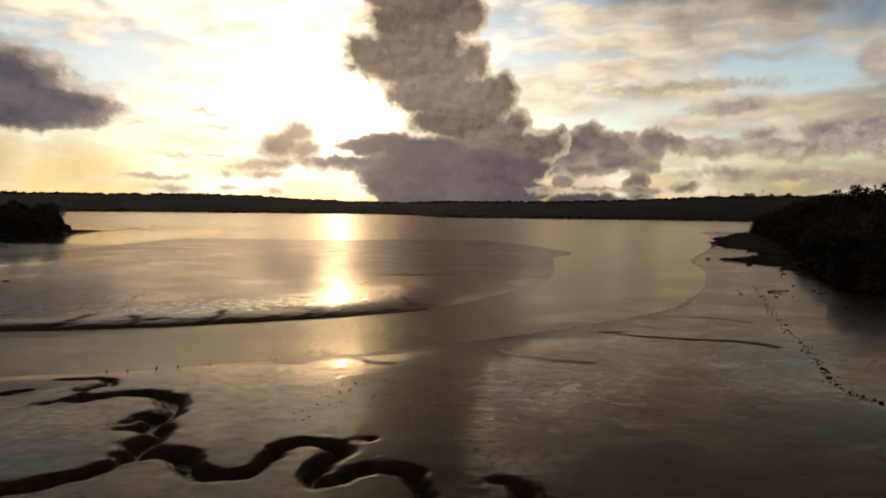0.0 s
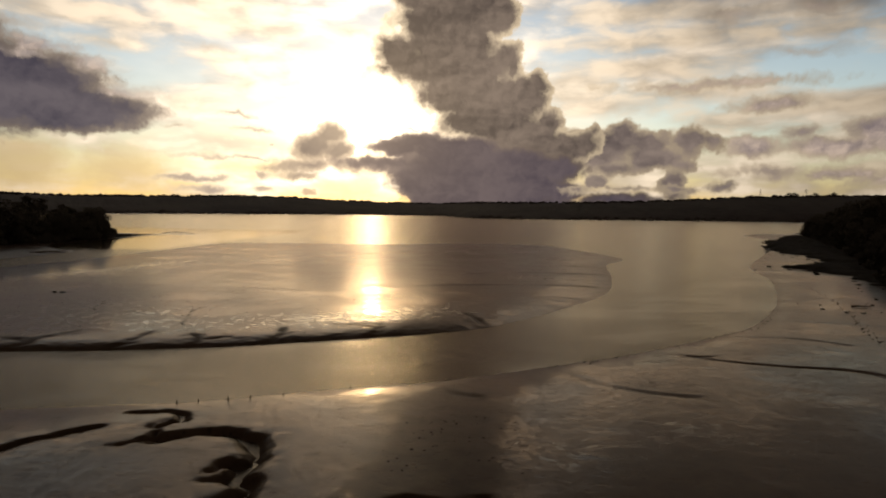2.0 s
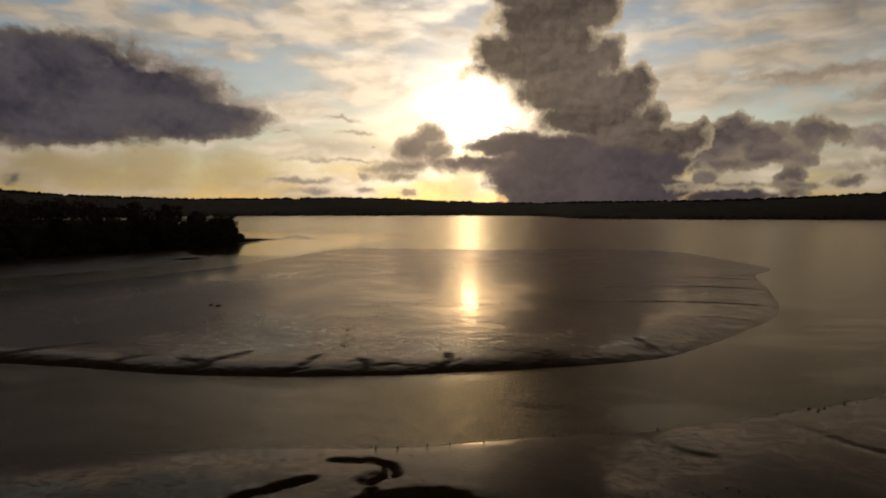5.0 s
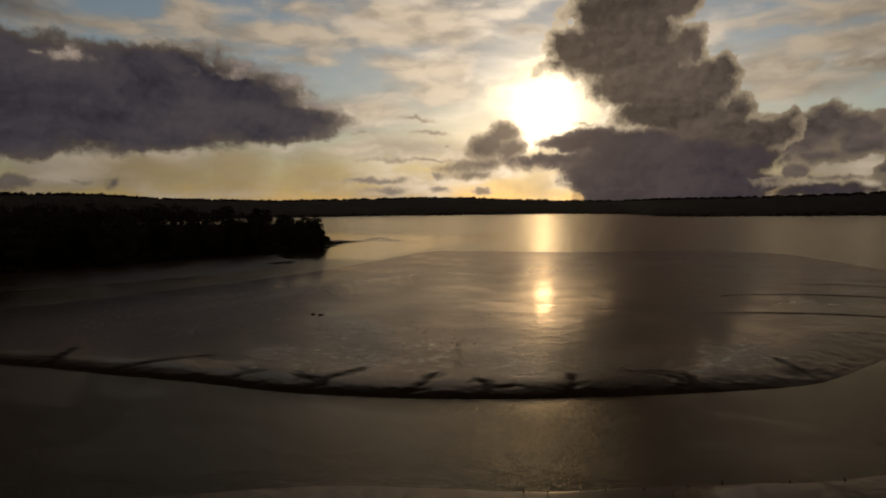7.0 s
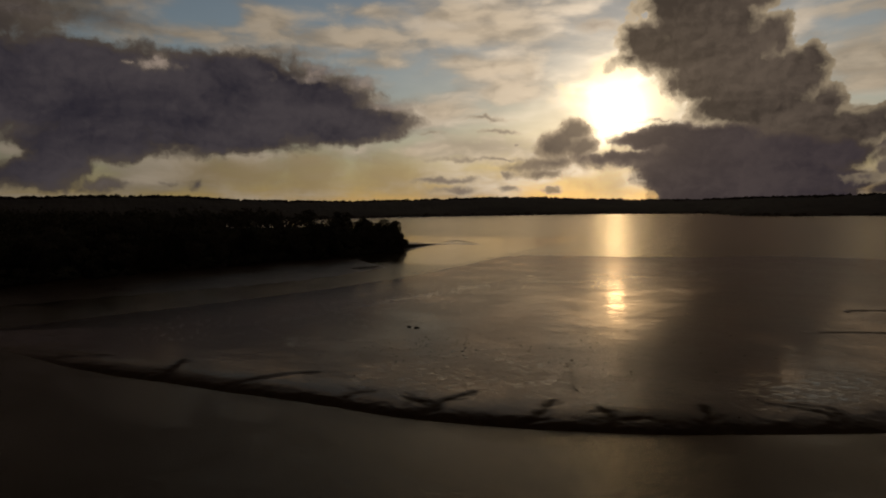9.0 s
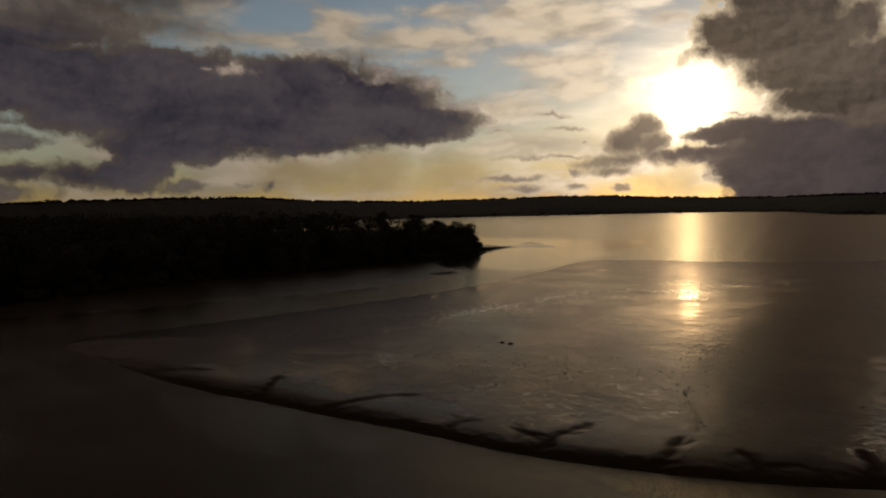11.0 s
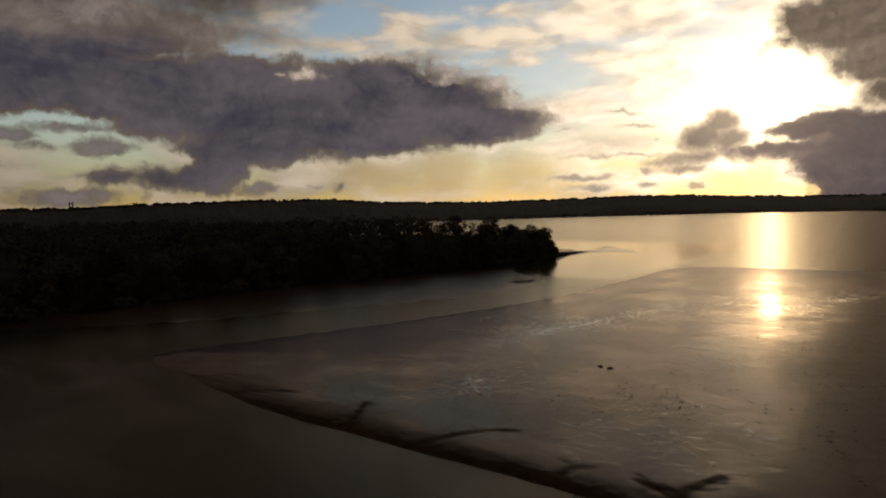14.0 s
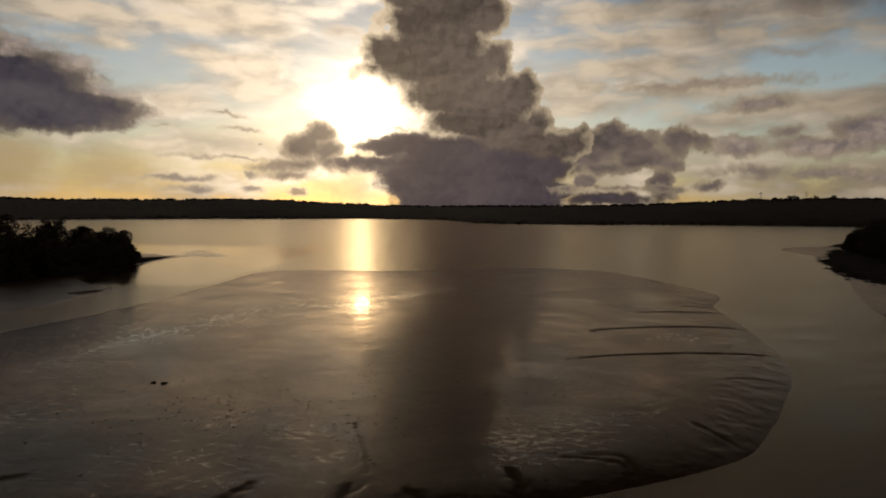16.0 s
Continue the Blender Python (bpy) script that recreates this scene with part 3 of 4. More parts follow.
ROCKS = curve([(162, 330), (172, 400), (200, 470), (262, 590), (330, 690), (350, 640), (268, 455), (208, 335), (166, 250), (135, 180), (118, 150), (112, 158), (116, 200), (125, 250), (124, 282), (150, 300)], 4, True)

# Gullies: half width, depth, and the line.
CREEK_HEAD = ((0.35, 0.8, [(-44.6, 73.0), (-42.1, 73.4), (-40.2, 73.5), (-38.5, 72.4), (-37.7, 70.0)]),
              (0.55, 1.25, [(-37.7, 70.2), (-38.6, 69.3), (-38.9, 67.9), (-38.2, 65.9), (-37.4, 64.4)]),
              (0.35, 0.7, [(-39.7, 67.5), (-39.8, 69.0), (-39.4, 70.4)]),
              (0.4, 0.8, [(-41.0, 62.2), (-39.5, 62.9), (-38.4, 65.0)]),
              (0.45, 0.9, [(-60, 52), (-52, 58.5), (-48.5, 63.4), (-47.3, 65.0), (-46.0, 66.5), (-44.9, 67.6)]))
CREEK_BENDS = ((0.85, 1.25, [(-37.4, 64.0), (-36.4, 65.4), (-35.0, 66.2), (-32.8, 66.7), (-30.2, 66.3), (-28.2, 64.8), (-26.9, 62.6), (-26.3, 59.9), (-26.8, 58.2), (-26.6, 56.4), (-25.0, 55.0), (-24.7, 52.7), (-25.0, 51.1), (-24.4, 49.6)]),
               (0.6, 0.9, [(-29.2, 57.2), (-28.3, 59.0), (-27.0, 59.2)]),
               (0.35, 0.8, [(-29.0, 55.4), (-27.5, 55.7), (-26.2, 55.6)]),
               (0.6, 1.15, [(-24.5, 49.7), (-25.2, 48.6), (-25.7, 46.8), (-27.3, 45.2), (-28.9, 43.8), (-30.6, 42.8), (-33.2, 41.6), (-40, 37.5), (-55, 29)]))
CREEK_LOOPS = ((0.75, 1.2, [(-24.5, 49.7), (-23.4, 50.1), (-21.5, 50.2), (-19.9, 48.9), (-18.7, 47.1), (-17.2, 46.2), (-15.5, 46.0), (-14.4, 46.6), (-13.8, 48.2), (-13.6, 50.2), (-13.0, 51.9), (-11.9, 53.0), (-10.3, 53.1), (-8.6, 52.3)]),
               (0.5, 1.2, [(-8.6, 52.3), (-8.1, 51.1), (-8.7, 49.3), (-9.2, 47.5), (-9.5, 45.9), (-8.9, 44.9)]),
               (0.65, 1.15, [(-8.9, 44.9), (-7.8, 45.6), (-6.3, 46.9), (-4.7, 47.6), (-2.9, 47.6), (-1.8, 46.6), (-1.3, 44.8), (-0.4, 42.4), (1, 38), (3, 35)]),
               (0.3, 0.6, [(-6.0, 54.0), (-7.4, 53.7), (-8.6, 52.6)]),
               (0.6, 0.7, [(2.6, 44.9), (3.5, 45.5), (4.8, 45.8), (5.8, 45.0), (6.3, 43.4), (6.6, 40)]))
NEAR_RILLS = ((0.5, 0.45, [(26, 110), (30, 104.5), (38, 100.5), (47, 99), (51, 95)]),
              (0.4, 0.35, [(22, 112), (28, 107), (31, 106.5)]),
              (0.4, 0.3, [(5, 97), (8, 92), (10, 88), (15, 85), (20, 83)]),
              (0.35, 0.25, [(41, 126), (52, 123), (58, 117)]),
              (0.35, 0.22, [(55, 144), (66, 141), (75, 138)]),
              (0.4, 0.3, [(-13, 89), (-10, 86), (-9, 83.5), (-6.5, 81.5)]))
BAR_RILLS = ((0.5, 0.6, [(-23, 187), (-10, 192), (4, 195), (18, 197.5), (28, 198), (37, 198)]),
             (0.6, 0.6, [(-9, 222), (-7, 226), (16, 234), (30, 236.5), (45, 237)]),
             (0.9, 0.5, [(15, 263), (32, 266.5), (50, 268)]),
             (0.9, 0.5, [(36, 281), (54, 283)]),
             (0.5, 0.4, [(10, 173), (16, 173.5), (21, 170), (25, 162)]),
             (0.8, 0.5, [(-8, 142), (-5, 133), (-2, 129)]),
             (0.35, 0.3, [(-66.2, 136.4), (-65.0, 131.7), (-63.5, 126.9), (-62.1, 121.3), (-61.5, 117)]),
             (1.2, 0.4, [(-24, 300), (10, 330), (50, 335)]))
EDGE_RILLS = ((0.8, 0.6, [(-30, 126), (-26, 126), (-24, 123), (-24, 116)]),
              (0.9, 0.7, [(-138, 111), (-135, 104.5), (-132, 98)]),
              (0.8, 0.6, [(-107, 113), (-111, 111.5), (-115, 106), (-119, 98)]),
              (1.0, 0.8, [(-76, 113), (-79, 106), (-80, 98)]),
              (0.8, 0.7, [(-86, 106.5), (-82, 105), (-79.5, 103)]),
              (1.0, 0.8, [(-63.5, 114), (-64, 106), (-66, 101)]),
              (0.9, 0.7, [(-56.5, 112.5), (-53, 109), (-53.5, 104)]),
              (0.7, 0.6, [(-49, 112), (-52.5, 109.3)]),
              (1.0, 0.8, [(-42, 120), (-41, 113), (-44, 107)]),
              (0.8, 0.6, [(-33, 124.5), (-28, 124), (-25, 122), (-26, 115)]),
              (0.8, 0.5, [(-92, 107), (-94, 104), (-93, 98)]),
              (0.7, 0.5, [(-155, 108), (-165, 104), (-170, 99)]))
CREEK = CREEK_HEAD + CREEK_BENDS + CREEK_LOOPS
GULLIES = NEAR_RILLS + BAR_RILLS + EDGE_RILLS
# Shallow standing pools on the bar, in a broken line over its crown.
POOLS = [(-146, 158), (-142, 175), (-139, 193), (-130, 225), (-122, 252), (-107, 262), (-92, 266), (-83, 283), (-67, 303), (-48, 335)]


def branched(rows, seed):
    """Each gully with a little unsteadiness and a few short side gullies."""
    rnd = random.Random(seed)
    out = []
    for half, deep, line in rows:
        pts = [(x + rnd.gauss(0, 0.25), y + rnd.gauss(0, 0.25)) for x, y in line]
        out.append((half, deep, pts))
        if line[0][1] > 128 or line[0][0] > 0 or line[0][1] < 95:
            continue
        fine = curve(pts, 5)
        for where in (0.25, 0.5, 0.75):
            k = int(where * (len(fine) - 2))
            (ax, ay), (bx, by) = fine[k], fine[k + 1]
            turn = math.atan2(ay - by, ax - bx) + rnd.choice((-1, 1)) * rnd.uniform(0.6, 1.2)
            size = rnd.uniform(1.2, 3.4)
            out.append((half * 0.6, deep * 0.6, [(ax + size * math.cos(turn + 0.3), ay + size * math.sin(turn + 0.3)), (ax + 0.5 * size * math.cos(turn), ay + 0.5 * size * math.sin(turn)), (ax, ay)]))
    return out


def axis(*runs):
    """Grid lines: a first place, then (end, spacing) or (end, spacing, growth)."""
    out = [runs[0]]
    for end, gap, *grow in runs[1:]:
        while out[-1] < end:
            out.append(out[-1] + gap)
            gap *= grow[0] if grow else 1.0
    return np.array(out)


def spread(low_end, gap, grow, start):
    """Grid lines growing apart downwards from start, in rising order."""
    out = [start]
    while out[-1] > low_end:
        out.append(out[-1] - gap)
        gap *= grow
    return out[::-1][:-1]


def relief(X, Y):
    """The height of the ground, and how strongly the gloss is cut along its gullies."""
    gully_dull = np.zeros(X.shape)
    z = np.full(X.shape, -2.4) + 0.1 * rough_field(X, Y, 30, 3)
    wav = 0.35 * rough_field(X, Y, 13, 9)
    d = far_from(X, Y, NEAR_BANK, True) + wav
    z = np.maximum(z, np.where(d > 0, -1 + 0.97 * (1 - np.exp(-np.maximum(d, 0) / 10.0)), -1 + np.maximum(d, -8) * 0.2))
    d = bar = far_from(X, Y, BAR, True) + wav
    width = 5.0 + np.clip((Y - 300) / 5, 0, 26) + np.clip((-150 - X) / 3, 0, 20) + np.clip((-60 - X) * (Y - 150) / 700, 0, 25) + np.clip((-118 - X) / 1.6, 0, 45) * step(Y, 108, 150) + np.clip((X + 22) / 1.8, 0, 22) * (1 - step(Y, 280, 330))
    z = np.maximum(z, np.where(d > 0, -1 + (1 - np.exp(-np.maximum(d, 0) * 2.4 / width)) * (1.0 - 0.25 * step(Y, 200, 420)), -1 + np.maximum(d, -8) * 0.2))
    d = far_from(X, Y, WEST_MARGIN, True) + 2 * wav
    z = np.maximum(z, np.where(d > 0, -1 + step(d, 0, 30) * 0.4, -1 + np.maximum(d, -12) * 0.12))
    d = far_from(X, Y, FAR_SPIT, True) + 2 * wav
    z = np.maximum(z, np.where(d > 0, -1 + step(d, 0, 8) * 0.35, -1 + np.maximum(d, -12) * 0.1))
    flat = step(z, -1.0, -0.3)
    z = z + flat * (0.02 * rough_field(X, Y, 9, 5) + 0.007 * rough_field(X, Y, 1.6, 6, 2))
    scarp = step(z, -1.0, -0.85) * (1 - step(z, -0.35, -0.08)) * (bar > -1)
    z = z + scarp * (0.05 * rough_field(X, Y, 2.4, 61, 3) + 0.03 * rough_field(X, Y, 0.9, 62, 2))
    meander = rough_field(X, Y, 2.6, 21, 2)
    for half, deep, line in CREEK:
        d = along(X, Y, line, 9)[0] + 0.42 * meander + 0.26 * rough_field(X, Y, 1.1, 25, 3) + 0.12
        gully_dull = np.maximum(gully_dull, np.exp(-(np.maximum(d, 0) / (1.5 * half + 0.3)) ** 2))
        z = z + 0.06 * rough_field(X, Y, 0.9, 24, 2) * np.exp(-np.maximum(d, 0) ** 2 / (2.6 * half) ** 2) * (z > -1)
        z = z + (-1.4 - z) * (deep / 1.25) * np.exp(-np.maximum(d, 0) ** 2 / (half * (1.0 + 0.35 * rough_field(X, Y, 4.5, 23, 1))) ** 2) * (z > -1)
    for half, deep, line in branched(GULLIES, 4):
        d, s = along(X, Y, line, 6)
        half = half * (0.6 + 0.7 * s)
        gully_dull = np.maximum(gully_dull, np.exp(-(np.maximum(d + 0.4 * meander, 0) / (1.5 * half)) ** 2) * np.clip(deep * 1.5, 0, 1))
        z = z - step(z, -0.95, -0.35) * deep * np.where((Y > 94) & (Y < 135) & (X < -8), 0.30, 1.0) * (0.36 + 0.25 * s) * np.exp(-np.maximum(d + 0.15 * meander, 0) ** 2 / half ** 2)
    d = far_from(X, Y, WEST_LAND, True) + 3 * wav
    tip = step(-X, 255, 330) * 0.55 + 0.45
    z = np.where(d > 0, np.maximum(z, -0.4 + tip * (2.5 * step(d, 0, 6) + 12.5 * step(d, 3, 70)) + 0.025 * np.clip(d - 60, 0, 300)), z)
    d = far_from(X, Y, EAST_LAND, True) + 3 * wav
    z = np.where(d > 0, np.maximum(z, -0.4 + 3.0 * step(d, 0, 5) + 26 * step(d, 2, 58) + 0.03 * np.clip(d - 55, 0, 300)), z)
    return z, gully_dull


def ground_height(X, Y):
    return relief(X, Y)[0]


GX = np.concatenate([spread(-4600, 0.75, 1.055, -140), axis(-140, (-52, 0.38), (5, 0.36), (60, 0.7), (4600, 0.75, 1.055))])
GY = np.concatenate([spread(-4600, 0.5, 1.07, 36), axis(36, (76, 0.36), (96, 0.5), (126, 0.3), (140, 0.6), (290, 0.75), (4600, 0.8, 1.06))])


def pool_share(X, Y):
    """How readily pools stand on the mud: 0 none, 1 many."""
    d = along(X, Y, POOLS, 60)[0]
    wet = np.maximum(0.66 * np.exp(-(d / (7.0 + 0.02 * np.abs(Y - 150))) ** 2), 0.46 * np.exp(-(d / 34) ** 2))
    front = far_from(X, Y, BAR, True)
    wet = np.maximum(wet, 0.62 * step(front, 4, 9) * (1 - step(front, 18, 36)) * step(X, -112, -95) * (1 - step(X, -14, 10)) * (Y < 190))
    for x, y, r, much in ((-96, 141, 13, 0.6), (-22, 166, 9, 0.4), (-30, 136, 8, 0.4), (-74, 132, 11, 0.55), (-128, 134, 8, 0.8), (12, 215, 14, 0.7), (3.5, 63, 5, 0.75), (17, 70, 6, 0.72), (9, 66, 6, 0.5)):
        wet = np.maximum(wet, much * np.exp(-((X - x) ** 2 + (Y - y) ** 2) / (r * r)))
    wet = np.maximum(wet, 1.0 * (far_from(X, Y, FAR_SPIT, True) > -6))
    return np.clip(wet + 0.16 * rough_field(X, Y, 14, 71, 3), 0, 1)


FX, FY = np.meshgrid(GX, GY)
FZ, gully_dull = relief(FX, FY)
ground = grid_mesh("ground", GX, GY, FZ, MUD)
ground.data.attributes.new("gully_dull", "FLOAT", "POINT").data.foreach_set("value", gully_dull.astype(np.float32).ravel())
ground.data.attributes.new("pool_share", "FLOAT", "POINT").data.foreach_set("value", pool_share(FX, FY).astype(np.float32).ravel())
tagged(ground, "wet brown tidal mud flats cut by gullies, grassy land behind", "ground", kind="structure")
wx = np.linspace(-4600, 4600, 24)
tagged(grid_mesh("water", wx, wx, np.full((24, 24), WATER), WATER_MAT), "calm brown estuary water at low tide", "water", kind="structure")

# ---- the far shore ----
SHORE = ((95, 900), (75, 1050), (60, 1250), (42, 1650), (30, 1850), (20, 2000), (10, 2200), (2.5, 2250), (-0.5, 1760), (-4, 1700), (-11, 1780), (-20, 2050), (-30, 2300), (-60, 2300))
SKYLINE = ((95, 0.8), (75, 0.7), (67, 0.66), (62.8, 0.88), (53, 1.08), (47, 1.02), (42.6, 0.70), (33, 0.5), (26, 0.64), (20, 0.76), (15.7, 0.74), (13.8, 0.58), (7, 0.42), (3, 0.38),
           (-0.8, 0.50), (-4, 0.52), (-11, 0.66), (-15, 0.78), (-18.5, 0.96), (-24, 1.28), (-28, 1.36), (-33, 1.36), (-60, 1.2))
MID = (-30.0, 20.0, 28.0)     # about the middle of the flight


def table(rows, a):
    r = np.array(rows)[::-1]
    return np.interp(a, r[:, 0], r[:, 1])


def far_hill(a, s):
    """A place on the far hillside: azimuth, and 0 at the shore to 1 on the ridge."""
    r0 = table(SHORE, a)
    r = r0 + 650 * s
    top = MID[2] + np.tan(np.radians(table(SKYLINE, a))) * (r0 + 650)
    lumps = rough_field(a * 14.0, s * 12, 9, 31) * 2.0 + rough_field(a * 30.0, s * 40, 4, 32) * 0.8
    rise = np.where(s <= 1, np.minimum(s, 1) ** 0.75, 1 - (s - 1) * 0.8)
    z = WATER - 2 + (top - WATER + 2) * rise + lumps * np.clip(s * 3, 0, 1) * (s < 0.98)
    return MID[0] - r * np.sin(np.radians(a)), MID[1] + r * np.cos(np.radians(a)), z


A, S = np.meshgrid(np.arange(-60, 95.01, 0.1), np.concatenate([[0, 0.01, 0.02, 0.035], np.arange(0.05, 1.001, 0.025), [1.15, 1.4]]))
hx, hy, hz = far_hill(A, S)
na, ns = A.shape[1], A.shape[0]
tagged(sheet("backdrop", np.stack([hx, hy, hz], -1).reshape(-1, 3).tolist(),
             [(j * na + i, j * na + i + 1, (j + 1) * na + i + 1, (j + 1) * na + i) for j in range(ns - 1) for i in range(na - 1)], HILL),
       "low dark green hills along the far shore", "hill", kind="structure")


def clumps(name, rows, mat):
    """Low crowns joined in one mesh; rows: x, y, z, radius, height."""
    base = bmesh.new()
    bmesh.ops.create_icosphere(base, subdivisions=1, radius=1.0)
    bv = np.array([v.co[:] for v in base.verts])
    bf = np.array([[v.index for v in f.verts] for f in base.faces])
    base.free()
    rng = np.random.default_rng(77)
    V, F = [], []
    for k, (x, y, z, r, h) in enumerate(rows):
        v = bv * (1 + 0.35 * (rng.random((len(bv), 1)) - 0.5))
        V.append(v * (r, r, h) + (x, y, z))
        F.append(bf + k * len(bv))
    return sheet(name, np.concatenate(V).tolist(), np.concatenate(F).tolist(), mat)


rng = np.random.default_rng(5)
count = 5200
ca, cs = rng.uniform(-58, 92, count), np.concatenate([rng.beta(1.0, 2.2, count - 1900), rng.uniform(0.96, 1.02, 1900)])
open_field = (cs > 0.07) & (cs < 0.9)
cx, cy, cz = far_hill(ca, cs)
keep = ~open_field
size = rng.uniform(3.0, 6.5, count)
tagged(clumps("far_woods", [(x, y, z + r * (0.3 if c > 0.9 else -0.1), r * rng.uniform(1.0, 2.2), r * rng.uniform(0.5, 1.1)) for x, y, z, r, k, c in zip(cx, cy, cz, size, keep, cs) if k], HAZY_LEAF),
       "dark woodland and hedgerows on the far hills", "woodland", kind="stuff")


# ---- trees ----
def bole(bm, rows, sides=7):
    """A tapered limb through (x, y, z, radius) rows."""
    rings = []
    for x, y, z, r in rows:
        rings.append([bm.verts.new((x + r * math.cos(2 * math.pi * k / sides), y + r * math.sin(2 * math.pi * k / sides), z)) for k in range(sides)])
    for a, b in zip(rings, rings[1:]):
        for k in range(sides):
            bm.faces.new((a[k], a[(k + 1) % sides], b[(k + 1) % sides], b[k]))
    bm.faces.new(rings[-1])


def make_tree(seed, height, width, label):
    """A broadleaved tree: tapered trunk, limbs, and a crown of small leaf sprays in uneven lobes."""
    rnd = random.Random(seed)
    tree = new("tree")
    bm = bmesh.new()
    lean = rnd.uniform(-0.4, 0.4)
    bole(bm, [(0, 0, -0.8, 0.42), (0, 0, 0.3, 0.33), (lean * 0.5, 0, height * 0.3, 0.25), (lean, 0.1, height * 0.6, 0.14), (lean, 0.2, height * 0.85, 0.05)])
    lobes = []
    for k in range(9):
        a = 2.4 * k + rnd.uniform(-0.5, 0.5)
        up = height * (0.20 + 0.72 * k / 8) + rnd.uniform(-0.5, 0.5)
        reach = width * 0.5 * (1.0 - 0.75 * max(0.0, (up / height - 0.5) * 2) ** 1.6) * rnd.uniform(0.45, 0.8)
        end = (reach * math.cos(a) + lean, reach * math.sin(a), up)
        bole(bm, [(lean * 0.6, 0, max(1.5, up - height * 0.22), 0.10), (end[0] * 0.6, end[1] * 0.6, up - 0.8, 0.07), (*end, 0.03)], 5)
        lobes.append((*end, width * rnd.uniform(0.17, 0.27), height * rnd.uniform(0.10, 0.15)))
    lobes.append((lean, 0, height * 0.62, width * 0.30, height * 0.24))
    part("trunk", bm, BARK, tree)
    V, F = [], []
    for x, y, z, r, h in lobes:
        for _ in range(115):
            d = Vector((rnd.gauss(0, 1), rnd.gauss(0, 1), rnd.gauss(0, 1))).normalized() * rnd.uniform(0.55, 1.08)
            c = Vector((x + d.x * r, y + d.y * r, z + d.z * h))
            u = Vector((rnd.gauss(0, 1), rnd.gauss(0, 1), rnd.gauss(0, 0.7))).normalized()
            v = u.orthogonal().normalized()
            s = rnd.uniform(0.28, 0.62)
            n = len(V)
            V += [c - u * s, c + v * s * 0.7, c + u * s, c - v * s * 0.7]
            F.append((n, n + 1, n + 2, n + 3))
    crown = sheet("crown", V, F, LEAF, False)
    crown.parent = tree
    return tagged(tree, label, "tree")


def inside_points(outline, lo, hi, gap, seed, wanted, box):
    """Places between lo and hi metres inside an outline, at least gap apart."""
    rng = np.random.default_rng(seed)
    p = np.stack([rng.uniform(box[0], box[1], 9000), rng.uniform(box[2], box[3], 9000)], -1)
    d = far_from(p[:, 0], p[:, 1], outline, True)
    p = p[(d > lo) & (d < hi)]
    kept = []
    for q in p:
        if len(kept) < wanted and all((q[0] - k[0]) ** 2 + (q[1] - k[1]) ** 2 > gap * gap for k in kept):
            kept.append(q)
    return np.array(kept)


GREEN = "dark green broadleaved tree with a dense uneven crown"
KINDS = [make_tree(11 + k, h, w, GREEN) for k, (h, w) in enumerate(((14, 11), (12, 11), (15.5, 12), (10, 10), (13, 9), (8, 9)))]


def plant(places, group, low, high, seed):
    rnd = random.Random(seed)
    ground = ground_height(places[:, 0], places[:, 1])
    for (x, y), z in zip(places, ground):
        t = copy_thing(rnd.choice(KINDS), Matrix.LocRotScale((x, y, z - 0.1), Euler((0, 0, rnd.uniform(0, 6.28))), (rnd.uniform(low, high),) * 3))
        tagged(t, group=group)


west_shore = np.concatenate([inside_points(WEST_LAND, 1.0, 15, 5.5, 3, 110, (-345, -250, 40, 510)), inside_points(WEST_LAND, 15, 50, 11.0, 4, 45, (-370, -262, 40, 480))])
plant(inside_points(WEST_LAND, 0.5, 25, 5.0, 23, 34, (-300, -255, 330, 452)), "trees on the wooded point", 0.7, 1.1, 23)
plant(west_shore, "trees on the wooded point", 0.7, 1.35, 1)
plant(inside_points(EAST_LAND, 0.5, 30, 7.0, 15, 42, (205, 420, 380, 735)), "trees on the rocky headland", 0.9, 1.25, 9)
east_shore = np.concatenate([inside_points(EAST_LAND, 1.0, 14, 6.0, 5, 60, (108, 345, 110, 700)), inside_points(EAST_LAND, 14, 50, 12, 6, 22, (112, 360, 110, 660))])
plant(east_shore, "trees on the rocky headland", 0.85, 1.2, 2)
# single trees on the far ridge
for az, s, k in ((-26.3, 1.0, 2), (-26.5, 1.0, 0), (-26.7, 1.0, 2), (-26.9, 1.0, 1), (-28.1, 1.0, 0), (-28.25, 1.0, 1), (-29.25, 1.0, 0), (-29.4, 1.0, 2), (62.2, 1.0, 0), (62.9, 1.0, 2), (61.1, 1.0, 1), (53.1, 1.0, 0), (52.8, 1.0, 3), (52.2, 1.0, 2), (50.9, 1.0, 1), (50.4, 1.0, 0), (49.9, 1.0, 4), (49.1, 1.0, 2), (48.7, 1.0, 3), (48.1, 1.0, 0), (47.0, 1.0, 1), (46.85, 1.0, 2)):
    x, y, z = (float(v) for v in far_hill(np.array(az), np.array(s)))
    tagged(copy_thing(KINDS[k], Matrix.LocRotScale((x, y, z - (3.0 if az < 0 else 9.0)), Euler((0, 0, az)), (1.5, 1.5, 1.15))), "rounded tree standing on the far ridge", group="trees on the ridge")
SHRUB = make_tree(31, 3.6, 4.6, "low dark shrub at the foot of the wood")
tagged(SHRUB, category="shrub")
SHRUB.name = "shrub"


